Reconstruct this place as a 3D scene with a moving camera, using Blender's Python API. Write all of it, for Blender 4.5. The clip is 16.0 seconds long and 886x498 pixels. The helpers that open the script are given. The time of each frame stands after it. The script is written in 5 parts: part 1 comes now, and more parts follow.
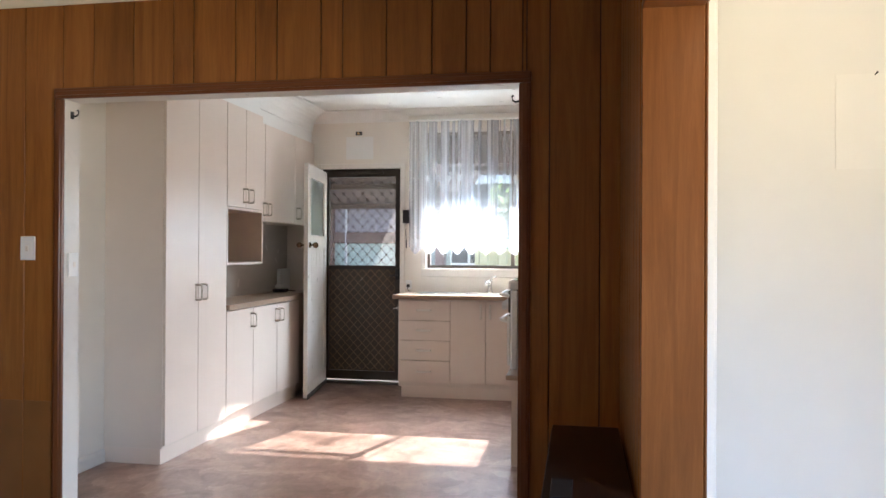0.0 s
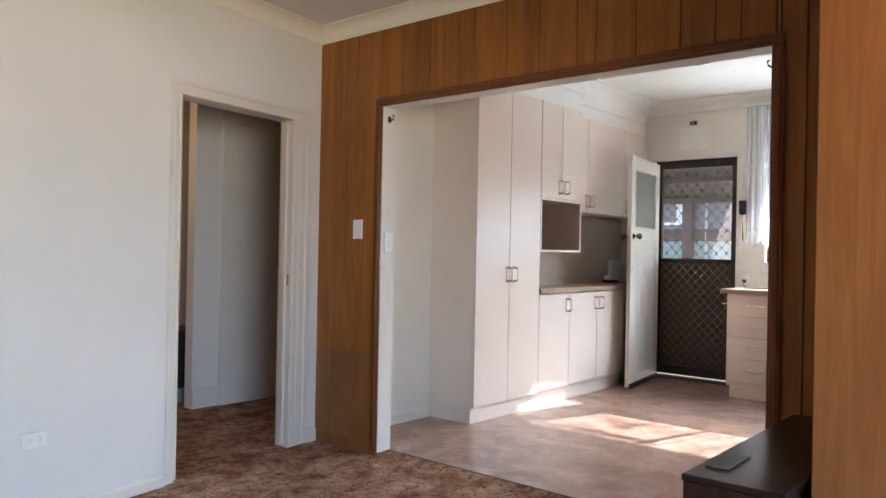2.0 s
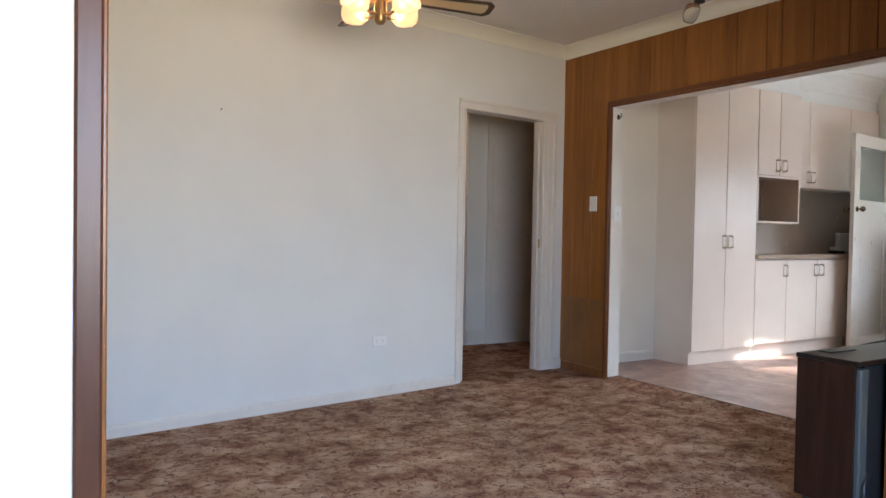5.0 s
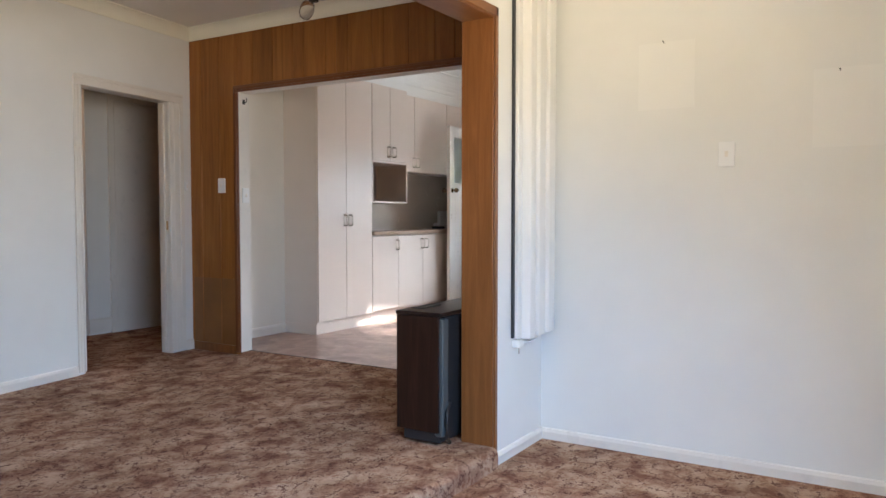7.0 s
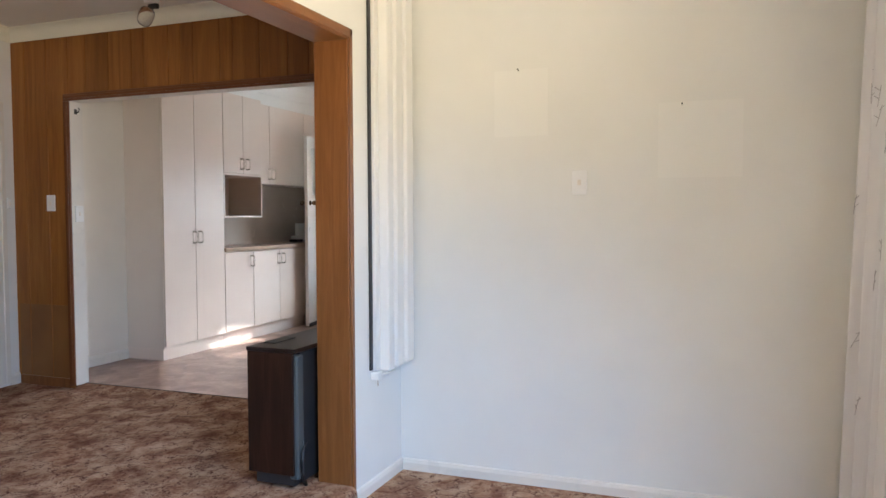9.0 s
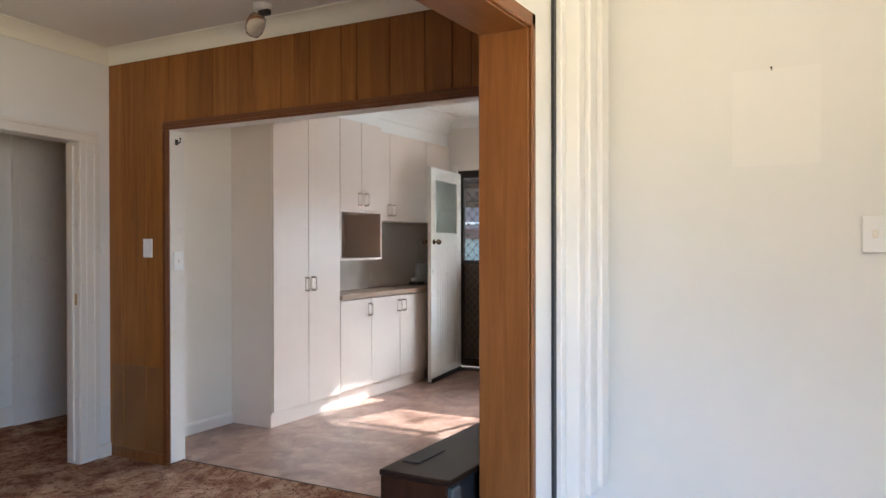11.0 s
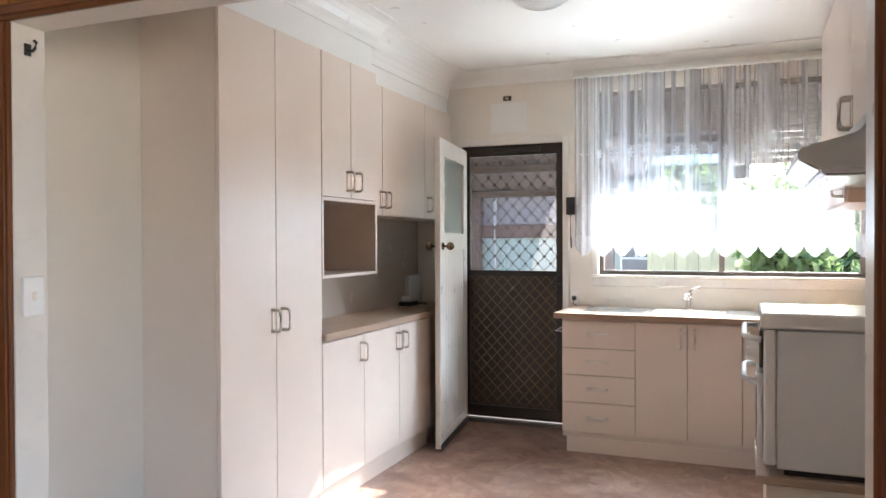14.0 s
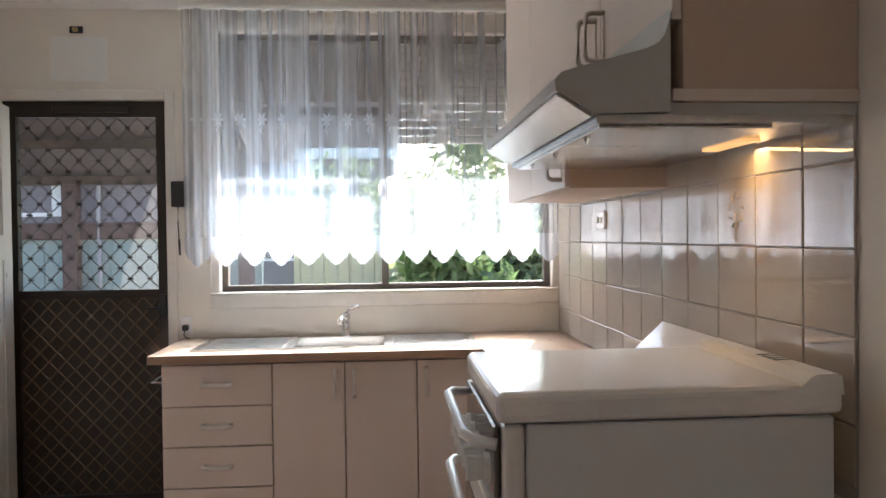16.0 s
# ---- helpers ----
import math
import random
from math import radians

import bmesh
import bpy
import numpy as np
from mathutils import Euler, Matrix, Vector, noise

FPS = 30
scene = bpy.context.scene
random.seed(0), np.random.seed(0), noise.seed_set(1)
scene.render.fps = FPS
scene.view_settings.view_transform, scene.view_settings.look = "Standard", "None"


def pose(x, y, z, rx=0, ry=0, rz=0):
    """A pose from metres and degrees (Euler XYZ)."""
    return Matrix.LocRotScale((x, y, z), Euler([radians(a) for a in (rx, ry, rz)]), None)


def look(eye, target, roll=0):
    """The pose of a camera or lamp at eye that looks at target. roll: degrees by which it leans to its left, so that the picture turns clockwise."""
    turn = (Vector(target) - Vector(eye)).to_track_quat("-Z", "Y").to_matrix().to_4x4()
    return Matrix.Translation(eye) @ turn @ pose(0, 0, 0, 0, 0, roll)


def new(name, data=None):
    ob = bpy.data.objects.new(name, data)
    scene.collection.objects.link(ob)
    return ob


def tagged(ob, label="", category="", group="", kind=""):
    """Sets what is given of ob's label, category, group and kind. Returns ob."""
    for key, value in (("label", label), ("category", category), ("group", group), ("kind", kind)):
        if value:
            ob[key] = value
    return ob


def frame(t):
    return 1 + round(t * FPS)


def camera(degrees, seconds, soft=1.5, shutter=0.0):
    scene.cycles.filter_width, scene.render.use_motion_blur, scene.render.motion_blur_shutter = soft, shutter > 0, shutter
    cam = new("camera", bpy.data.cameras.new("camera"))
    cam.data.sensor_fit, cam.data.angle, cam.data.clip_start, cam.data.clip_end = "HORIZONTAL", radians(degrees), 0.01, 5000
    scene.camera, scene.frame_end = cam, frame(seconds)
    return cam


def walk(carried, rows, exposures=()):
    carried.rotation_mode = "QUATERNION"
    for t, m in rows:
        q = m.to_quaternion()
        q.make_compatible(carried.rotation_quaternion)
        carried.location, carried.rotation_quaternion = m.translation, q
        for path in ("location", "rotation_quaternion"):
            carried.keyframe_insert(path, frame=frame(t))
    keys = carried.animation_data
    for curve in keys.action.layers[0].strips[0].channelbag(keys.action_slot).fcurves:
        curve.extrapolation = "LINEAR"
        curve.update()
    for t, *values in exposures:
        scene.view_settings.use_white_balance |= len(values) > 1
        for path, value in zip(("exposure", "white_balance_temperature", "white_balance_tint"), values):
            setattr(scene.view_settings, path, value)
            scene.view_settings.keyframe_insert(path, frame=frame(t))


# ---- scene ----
cam = camera(61.2, 16.0)
PATH = [
    (0, (0.079, -0.038, 1.331), (-0.279, 1.929, 1.337), 0.3),
    (0.5, (0.202, 0.145, 1.315), (-0.47, 2.029, 1.329), 0.5),
    (1, (0.348, 0.245, 1.238), (-0.573, 2.02, 1.253), 0.7),
    (1.5, (0.537, 0.193, 1.202), (-0.578, 1.853, 1.218), 0.9),
    (2, (0.77, 0.067, 1.208), (-0.523, 1.593, 1.215), 1.1),
    (2.5, (0.991, -0.095, 1.19), (-0.513, 1.224, 1.196), 1.3),
    (3, (1.21, -0.205, 1.175), (-0.476, 0.871, 1.169), 1.4),
    (3.2, (1.259, -0.265, 1.166), (-0.465, 0.749, 1.157), 1.3),
    (5.3, (1.899, -0.891, 1.106), (0.199, 0.161, 1.041), 0.9),
    (5.5, (1.922, -0.921, 1.111), (0.281, 0.219, 1.041), 0.8),
    (6, (1.998, -0.979, 1.106), (0.523, 0.369, 1.028), 0.5),
    (6.5, (2.069, -0.998, 1.104), (0.8, 0.545, 1.018), 0.3),
    (7, (2.089, -0.998, 1.097), (1.044, 0.705, 1.007), 0.0),
    (7.5, (2.103, -1.011, 1.1), (1.223, 0.782, 1.007), -0.1),
    (8, (2.107, -1.01, 1.118), (1.35, 0.839, 1.019), -0.3),
    (8.2, (2.099, -1.006, 1.14), (1.384, 0.859, 1.038), -0.3),
    (10.3, (1.711, -0.345, 1.322), (0.92, 1.491, 1.285), -0.2),
    (10.5, (1.6, -0.246, 1.33), (0.735, 1.557, 1.301), -0.2),
    (11, (1.322, -0.006, 1.355), (0.354, 1.744, 1.343), -0.1),
    (11.5, (0.994, 0.212, 1.375), (0.009, 1.952, 1.362), -0.1),
    (12, (0.634, 0.438, 1.359), (-0.355, 2.177, 1.345), -0.1),
    (12.5, (0.326, 0.685, 1.37), (-0.668, 2.421, 1.353), -0.1),
    (13, (0.038, 0.991, 1.426), (-0.953, 2.728, 1.408), -0.1),
    (13.5, (-0.212, 1.292, 1.424), (-1.14, 3.064, 1.406), -0.1),
    (14, (-0.399, 1.662, 1.419), (-1.149, 3.516, 1.396), -0.2),
    (14.5, (-0.505, 2.085, 1.42), (-1.046, 4.01, 1.395), -0.4),
    (15, (-0.605, 2.483, 1.464), (-0.886, 4.463, 1.433), -0.4),
    (15.5, (-0.602, 2.904, 1.452), (-0.667, 4.902, 1.417), -0.6),
    (16, (-0.547, 3.249, 1.44), (-0.397, 5.243, 1.406), -0.7),
]
EXPO = [(0, 2.62, 6150, 10), (3.2, 2.7, 6150, 10), (5.3, 2.43, 6150, 10), (10.3, 2.35, 6150, 10), (11.5, 2.58, 6150, 10), (13.5, 2.83, 6150, 10), (14.5, 2.65, 6150, 10), (15.2, 2.4, 6150, 10), (16.0, 1.98, 6150, 10)]
walk(cam, [(t, look(eye, target, roll)) for t, eye, target, roll in PATH], EXPO)

# ---- world and large lights ----
SUN_DIR = Vector((-0.305, -1.0, -0.68)).normalized()
world = bpy.data.worlds.new("sky")
scene.world = world
world.use_nodes = True
wn = world.node_tree.nodes
sky = wn.new("ShaderNodeTexSky")
sky.sky_type, sky.sun_disc = "NISHITA", False
sky.sun_elevation, sky.sun_rotation = radians(33), radians(17)
wn["Background"].inputs[1].default_value = 0.15
world.node_tree.links.new(sky.outputs[0], wn["Background"].inputs[0])


def lamp(name, kind, m, power, color=(1, 1, 1), size=(1, 1), angle=0.0, spread=180):
    data = bpy.data.lights.new(name, kind)
    data.energy, data.color = power, color
    if kind == "AREA":
        data.shape, data.size, data.size_y = "RECTANGLE", size[0], size[1]
        data.spread = radians(spread)
    if kind == "SUN":
        data.angle = angle
    if kind == "POINT":
        data.shadow_soft_size = size[0]
    ob = new(name, data)
    ob.matrix_world = m
    return ob


lamp("sun", "SUN", look((0, 0, 0), SUN_DIR), 5.0, (1.0, 0.965, 0.91), angle=radians(0.6))
# added lamps for skylight and the bounce off sunlit ground; the east pair stands in its window's opening
lamp("east_window_light", "AREA", look((2.70, -0.25, 1.38), (-1.0, 1.2, -2.4)), 16, (0.43, 0.65, 1.0), (1.5, 1.25), spread=114)
lamp("east_window_ground_light", "AREA", look((2.69, -0.25, 1.38), (-1.0, 1.2, 4.8)), 14.5, (1.0, 0.84, 0.57), (1.5, 1.25), spread=114)
# kitchen pair hangs inside the room, before the lace, as added fill in narrow cones
lamp("kitchen_window_light", "AREA", look((-0.60, 7.086, 1.62), (-1.35, 6.086, 0.70)), 4.1, (0.68, 0.84, 1.0), (1.6, 0.6), spread=76)
lamp("kitchen_window_ground_light", "AREA", look((-0.60, 7.084, 1.62), (-1.35, 6.084, 2.62)), 1.6, (0.85, 0.95, 1.0), (1.6, 0.6), spread=76)
lamp("far_room_lamp", "POINT", pose(-5.1, 2.3, 2.2), 1.2, (1.0, 0.55, 0.25), (0.08, 0))

# ---- materials ----
def shader(name, rough=0.5, metal=0.0, spec=0.5):
    m = bpy.data.materials.new(name)
    m.use_nodes = True
    b = m.node_tree.nodes["Principled BSDF"]
    b.inputs["Roughness"].default_value = rough
    b.inputs["Metallic"].default_value = metal
    b.inputs["Specular IOR Level"].default_value = spec
    return m, m.node_tree.nodes, m.node_tree.links, b


def ramp(nodes, stops):
    r = nodes.new("ShaderNodeValToRGB")
    e = r.color_ramp.elements
    while len(e) < len(stops):
        e.new(0.5)
    for el, (p, c) in zip(e, stops):
        el.position, el.color = p, (*c, 1)
    return r


def noise_tex(nodes, links, scale, detail=4.0, stretch=(1, 1, 1), rough=0.55, distort=0.0):
    co = nodes.new("ShaderNodeTexCoord")
    mp = nodes.new("ShaderNodeMapping")
    mp.inputs["Scale"].default_value = stretch
    links.new(co.outputs["Object"], mp.inputs[0])
    n = nodes.new("ShaderNodeTexNoise")
    n.inputs["Scale"].default_value, n.inputs["Detail"].default_value = scale, detail
    n.inputs["Roughness"].default_value, n.inputs["Distortion"].default_value = rough, distort
    links.new(mp.outputs[0], n.inputs["Vector"])
    return n, mp


def mixed(nodes, links, fac, a, b, mode="MIX"):
    mx = nodes.new("ShaderNodeMix")
    mx.data_type, mx.blend_type = "RGBA", mode
    for sock, v in ((mx.inputs[0], fac), (mx.inputs[6], a), (mx.inputs[7], b)):
        if hasattr(v, "links"):
            links.new(v, sock)
        elif isinstance(v, (int, float)):
            sock.default_value = v
        else:
            sock.default_value = (*v, 1)
    return mx.outputs[2]


def bump(nodes, links, b, height, strength, dist=0.002):
    bp = nodes.new("ShaderNodeBump")
    bp.inputs["Strength"].default_value, bp.inputs["Distance"].default_value = strength, dist
    links.new(height, bp.inputs["Height"])
    links.new(bp.outputs[0], b.inputs["Normal"])


def paint(name, color, rough=0.45, var=0.05, relief=0.15, grain=60.0, spec=0.5, dirt=0.0, uneven=0.07):
    """A painted or moulded surface: faint broad mottling, fine relief, uneven gloss."""
    m, nd, ln, b = shader(name, rough, 0.0, spec)
    n1, _ = noise_tex(nd, ln, 2.3, 3)
    n2, _ = noise_tex(nd, ln, grain, 3)
    dark = tuple(c * (1 - var) for c in color)
    lite = tuple(min(1, c * (1 + var * 0.6)) for c in color)
    r = ramp(nd, [(0.3, dark), (0.7, lite)])
    ln.new(n1.outputs[0], r.inputs[0])
    out = r.outputs[0]
    if dirt:
        n3, _ = noise_tex(nd, ln, 9, 6, rough=0.7)
        r3 = ramp(nd, [(0.56, (0, 0, 0)), (0.75, (1, 1, 1))])
        ln.new(n3.outputs[0], r3.inputs[0])
        sc = nd.new("ShaderNodeMath")
        sc.operation = "MULTIPLY"
        sc.inputs[1].default_value = dirt
        ln.new(r3.outputs[0], sc.inputs[0])
        out = mixed(nd, ln, sc.outputs[0], out, tuple(c * 0.55 for c in color))
    ln.new(out, b.inputs["Base Color"])
    rr = nd.new("ShaderNodeMapRange")
    rr.inputs[3].default_value, rr.inputs[4].default_value = max(0.02, rough - uneven), min(1, rough + uneven)
    n4, _ = noise_tex(nd, ln, 7, 4)
    ln.new(n4.outputs[0], rr.inputs[0])
    ln.new(rr.outputs[0], b.inputs["Roughness"])
    if relief:
        bump(nd, ln, b, n2.outputs[0], relief, 0.001)
    return m


def timber(name, dark, mid, lite, axis=2, rough=0.3, per_board=0.25, scale=1.0, spec=0.3, coat=0.1):
    """Varnished timber: grain drawn along one axis, growth bands, a shade of its own for each board."""
    m, nd, ln, b = shader(name, rough, 0.0, spec)
    st = [9.0, 9.0, 9.0]
    st[axis] = 0.55
    st = tuple(s * scale for s in st)
    info = nd.new("ShaderNodeObjectInfo")
    n1, mp = noise_tex(nd, ln, 1.6, 6, st, 0.6, 1.2)
    comb = nd.new("ShaderNodeCombineXYZ")
    mul = nd.new("ShaderNodeMath")
    mul.operation = "MULTIPLY"
    mul.inputs[1].default_value = 37.0
    ln.new(info.outputs["Random"], mul.inputs[0])
    for k in range(3):
        ln.new(mul.outputs[0], comb.inputs[k])
    ln.new(comb.outputs[0], mp.inputs["Location"])
    n2, mp2 = noise_tex(nd, ln, 9.0, 4, tuple(s * 1.8 for s in st), 0.7)
    ln.new(comb.outputs[0], mp2.inputs["Location"])
    r = ramp(nd, [(0.18, dark), (0.5, mid), (0.82, lite)])
    ln.new(n1.outputs[0], r.inputs[0])
    r2 = ramp(nd, [(0.32, (0.80, 0.78, 0.76)), (0.6, (1, 1, 1))])
    ln.new(n2.outputs[0], r2.inputs[0])
    c = mixed(nd, ln, 0.6, r.outputs[0], r2.outputs[0], "MULTIPLY")
    hv = nd.new("ShaderNodeHueSaturation")
    mr = nd.new("ShaderNodeMapRange")
    mr.inputs[3].default_value, mr.inputs[4].default_value = 1 - per_board, 1 + per_board
    ln.new(info.outputs["Random"], mr.inputs[0])
    ln.new(mr.outputs[0], hv.inputs["Value"])
    ln.new(c, hv.inputs["Color"])
    ln.new(hv.outputs[0], b.inputs["Base Color"])
    bump(nd, ln, b, n2.outputs[0], 0.12, 0.001)
    b.inputs["Coat Weight"].default_value = coat
    b.inputs["Coat Roughness"].default_value = 0.25
    return m


def carpet_mat():
    """Short pile with cloudy beige and tan patches, red-brown blotches and dark broken squiggles."""
    m, nd, ln, b = shader("patterned_carpet", 0.95, 0.0, 0.05)
    n1, _ = noise_tex(nd, ln, 5.5, 6, (1.2, 1, 1), 0.66, 0.3)
    n2, _ = noise_tex(nd, ln, 21, 6, (1.3, 1, 1), 0.68, 0.5)
    n3, _ = noise_tex(nd, ln, 420, 2)
    n4, _ = noise_tex(nd, ln, 1.6, 3)
    r = ramp(nd, [(0.36, (0.23, 0.112, 0.074)), (0.44, (0.35, 0.200, 0.133)), (0.52, (0.46, 0.298, 0.205)), (0.62, (0.58, 0.410, 0.295))])
    ln.new(n1.outputs[0], r.inputs[0])
    v = nd.new("ShaderNodeTexVoronoi")
    v.feature = "DISTANCE_TO_EDGE"
    v.inputs["Scale"].default_value = 11.0
    wob = mixed(nd, ln, 0.16, nd["Texture Coordinate"].outputs["Object"], n2.outputs[1], "ADD")
    ln.new(wob, v.inputs["Vector"])
    rv = ramp(nd, [(0.0, (1, 1, 1)), (0.03, (1, 1, 1)), (0.07, (0, 0, 0))])
    ln.new(v.outputs["Distance"], rv.inputs[0])
    gate = ramp(nd, [(0.49, (0, 0, 0)), (0.51, (1, 1, 1))])
    ln.new(n2.outputs[0], gate.inputs[0])
    f = mixed(nd, ln, 1.0, rv.outputs[0], gate.outputs[0], "MULTIPLY")
    c = mixed(nd, ln, f, r.outputs[0], (0.125, 0.050, 0.035))
    blot = ramp(nd, [(0.39, (0.52, 0.36, 0.30)), (0.45, (1, 1, 1))])
    ln.new(n2.outputs[0], blot.inputs[0])
    c = mixed(nd, ln, 0.7, c, blot.outputs[0], "MULTIPLY")
    broad = ramp(nd, [(0.35, (0.84, 0.80, 0.76)), (0.65, (1.12, 1.10, 1.08))])
    ln.new(n4.outputs[0], broad.inputs[0])
    c = mixed(nd, ln, 1.0, c, broad.outputs[0], "MULTIPLY")
    fz = ramp(nd, [(0.3, (0.75, 0.75, 0.75)), (0.7, (1.1, 1.1, 1.1))])
    ln.new(n3.outputs[0], fz.inputs[0])
    c = mixed(nd, ln, 0.8, c, fz.outputs[0], "MULTIPLY")
    ln.new(c, b.inputs["Base Color"])
    bump(nd, ln, b, n3.outputs[0], 0.6, 0.004)
    return m


def vinyl_mat():
    m, nd, ln, b = shader("marbled_vinyl", 0.34)
    n1, _ = noise_tex(nd, ln, 3.2, 6, (1, 1, 1), 0.6, 1.8)
    v = nd.new("ShaderNodeTexVoronoi")
    v.inputs["Scale"].default_value = 6.5
    mixv = mixed(nd, ln, 0.25, nd["Texture Coordinate"].outputs["Object"], n1.outputs[1], "ADD")
    ln.new(mixv, v.inputs["Vector"])
    sep = nd.new("ShaderNodeSeparateColor")
    ln.new(v.outputs["Color"], sep.inputs[0])
    n2, _ = noise_tex(nd, ln, 22, 5, (1, 0.35, 1), 0.7, 1.0)
    add = nd.new("ShaderNodeMath")
    add.operation = "MULTIPLY_ADD"
    add.inputs[1].default_value, add.inputs[2].default_value = 0.16, 0.09
    ln.new(sep.outputs[0], add.inputs[0])
    a2 = nd.new("ShaderNodeMath")
    a2.operation = "MULTIPLY_ADD"
    a2.inputs[1].default_value = 0.65
    ln.new(n1.outputs[0], a2.inputs[0])
    ln.new(add.outputs[0], a2.inputs[2])
    r = ramp(nd, [(0.26, (0.15, 0.078, 0.055)), (0.42, (0.29, 0.175, 0.13)), (0.56, (0.40, 0.26, 0.205)), (0.76, (0.54, 0.41, 0.345))])
    ln.new(a2.outputs[0], r.inputs[0])
    r2 = ramp(nd, [(0.3, (0.75, 0.72, 0.7)), (0.65, (1.08, 1.05, 1.02))])
    ln.new(n2.outputs[0], r2.inputs[0])
    c = mixed(nd, ln, 0.8, r.outputs[0], r2.outputs[0], "MULTIPLY")
    ln.new(c, b.inputs["Base Color"])
    bump(nd, ln, b, n2.outputs[0], 0.08, 0.001)
    return m


def glass_mat(name, tint=(1, 1, 1), rough=0.0):
    m, nd, ln, b = shader(name, rough)
    b.inputs["Base Color"].default_value = (*tint, 1)
    b.inputs["Transmission Weight"].default_value = 1.0
    b.inputs["IOR"].default_value = 1.45
    return m


def glow_mat(name, color, strength):
    m, nd, ln, b = shader(name, 0.4)
    b.inputs["Base Color"].default_value = (*color, 1)
    b.inputs["Emission Color"].default_value = (*color, 1)
    b.inputs["Emission Strength"].default_value = strength
    return m


def metal_mat(name, color, rough, grain=None):
    m, nd, ln, b = shader(name, rough, 1.0)
    n, _ = noise_tex(nd, ln, 40, 3, grain or (1, 1, 1))
    r = ramp(nd, [(0.3, tuple(c * 0.85 for c in color)), (0.7, color)])
    ln.new(n.outputs[0], r.inputs[0])
    ln.new(r.outputs[0], b.inputs["Base Color"])
    bump(nd, ln, b, n.outputs[0], 0.05, 0.0005)
    return m


def lace_mat(name, cover, lines):
    """Sheer net: open threads with denser woven stripes and sprigs; light passes through it."""
    m, nd, ln, b = shader(name, 0.9)
    out = nd["Material Output"]
    nd.remove(b)
    tr = nd.new("ShaderNodeBsdfTransparent")
    df = nd.new("ShaderNodeBsdfDiffuse")
    tl = nd.new("ShaderNodeBsdfTranslucent")
    df.inputs[0].default_value = (0.88, 0.88, 0.90, 1)
    tl.inputs[0].default_value = (0.58, 0.62, 0.69, 1)
    cloth = nd.new("ShaderNodeMixShader")
    cloth.inputs[0].default_value = 0.5
    ln.new(df.outputs[0], cloth.inputs[1])
    ln.new(tl.outputs[0], cloth.inputs[2])
    mx = nd.new("ShaderNodeMixShader")
    ln.new(tr.outputs[0], mx.inputs[1])
    ln.new(cloth.outputs[0], mx.inputs[2])
    ln.new(mx.outputs[0], out.inputs[0])
    n1, _ = noise_tex(nd, ln, 7, 3, (1.35, 0, 0.012), 0.6)
    r1 = ramp(nd, [(0.34, (0.58, 0.58, 0.58)), (0.40, (cover + 0.04,) * 3), (0.47, (cover, cover, cover)), (0.55, (cover + 0.08,) * 3), (0.59, (0.70, 0.70, 0.70)), (0.64, (0.66, 0.66, 0.66)), (0.69, (cover + 0.12,) * 3)])
    ln.new(n1.outputs[0], r1.inputs[0])
    fac = r1.outputs[0]
    if lines:
        w, _ = noise_tex(nd, ln, 42, 3, (1, 0, 1.0), 0.6, 0.6)
        r2 = ramp(nd, [(0.60, (0, 0, 0)), (0.66, (0.75, 0.75, 0.75))])
        ln.new(w.outputs[0], r2.inputs[0])
        fac = mixed(nd, ln, 0.35, fac, r2.outputs[0], "LIGHTEN")
    ln.new(fac, mx.inputs[0])
    return m


def mesh_mat(name, thread):
    """Fine insect mesh: mostly open, its grey threads catch the sun."""
    m, nd, ln, b = shader(name, 0.7)
    out = nd["Material Output"]
    nd.remove(b)
    tr = nd.new("ShaderNodeBsdfTransparent")
    df = nd.new("ShaderNodeBsdfDiffuse")
    tl = nd.new("ShaderNodeBsdfTranslucent")
    df.inputs[0].default_value = tl.inputs[0].default_value = (*thread, 1)
    both = nd.new("ShaderNodeMixShader")
    ln.new(df.outputs[0], both.inputs[1])
    ln.new(tl.outputs[0], both.inputs[2])
    mx = nd.new("ShaderNodeMixShader")
    n, _ = noise_tex(nd, ln, 6, 3)
    r = ramp(nd, [(0.3, (0.08, 0.08, 0.08)), (0.7, (0.115, 0.115, 0.115))])
    ln.new(n.outputs[0], r.inputs[0])
    ln.new(r.outputs[0], mx.inputs[0])
    ln.new(tr.outputs[0], mx.inputs[1])
    ln.new(both.outputs[0], mx.inputs[2])
    ln.new(mx.outputs[0], out.inputs[0])
    return m


def leaf_mat():
    """Leaves that let the low sun shine through, each clump a shade of its own."""
    m, nd, ln, b = shader("sunlit_green_leaves", 0.5)
    geo = nd.new("ShaderNodeNewGeometry")
    r = ramp(nd, [(0.0, (0.07, 0.11, 0.035)), (0.5, (0.12, 0.175, 0.06)), (1.0, (0.20, 0.24, 0.10))])
    ln.new(geo.outputs["Random Per Island"], r.inputs[0])
    ln.new(r.outputs[0], b.inputs["Base Color"])
    tl = nd.new("ShaderNodeBsdfTranslucent")
    up = nd.new("ShaderNodeHueSaturation")
    up.inputs["Value"].default_value = 2.2
    ln.new(r.outputs[0], up.inputs["Color"])
    ln.new(up.outputs[0], tl.inputs[0])
    mx = nd.new("ShaderNodeMixShader")
    mx.inputs[0].default_value = 0.5
    ln.new(b.outputs[0], mx.inputs[1])
    ln.new(tl.outputs[0], mx.inputs[2])
    ln.new(mx.outputs[0], nd["Material Output"].inputs[0])
    return m


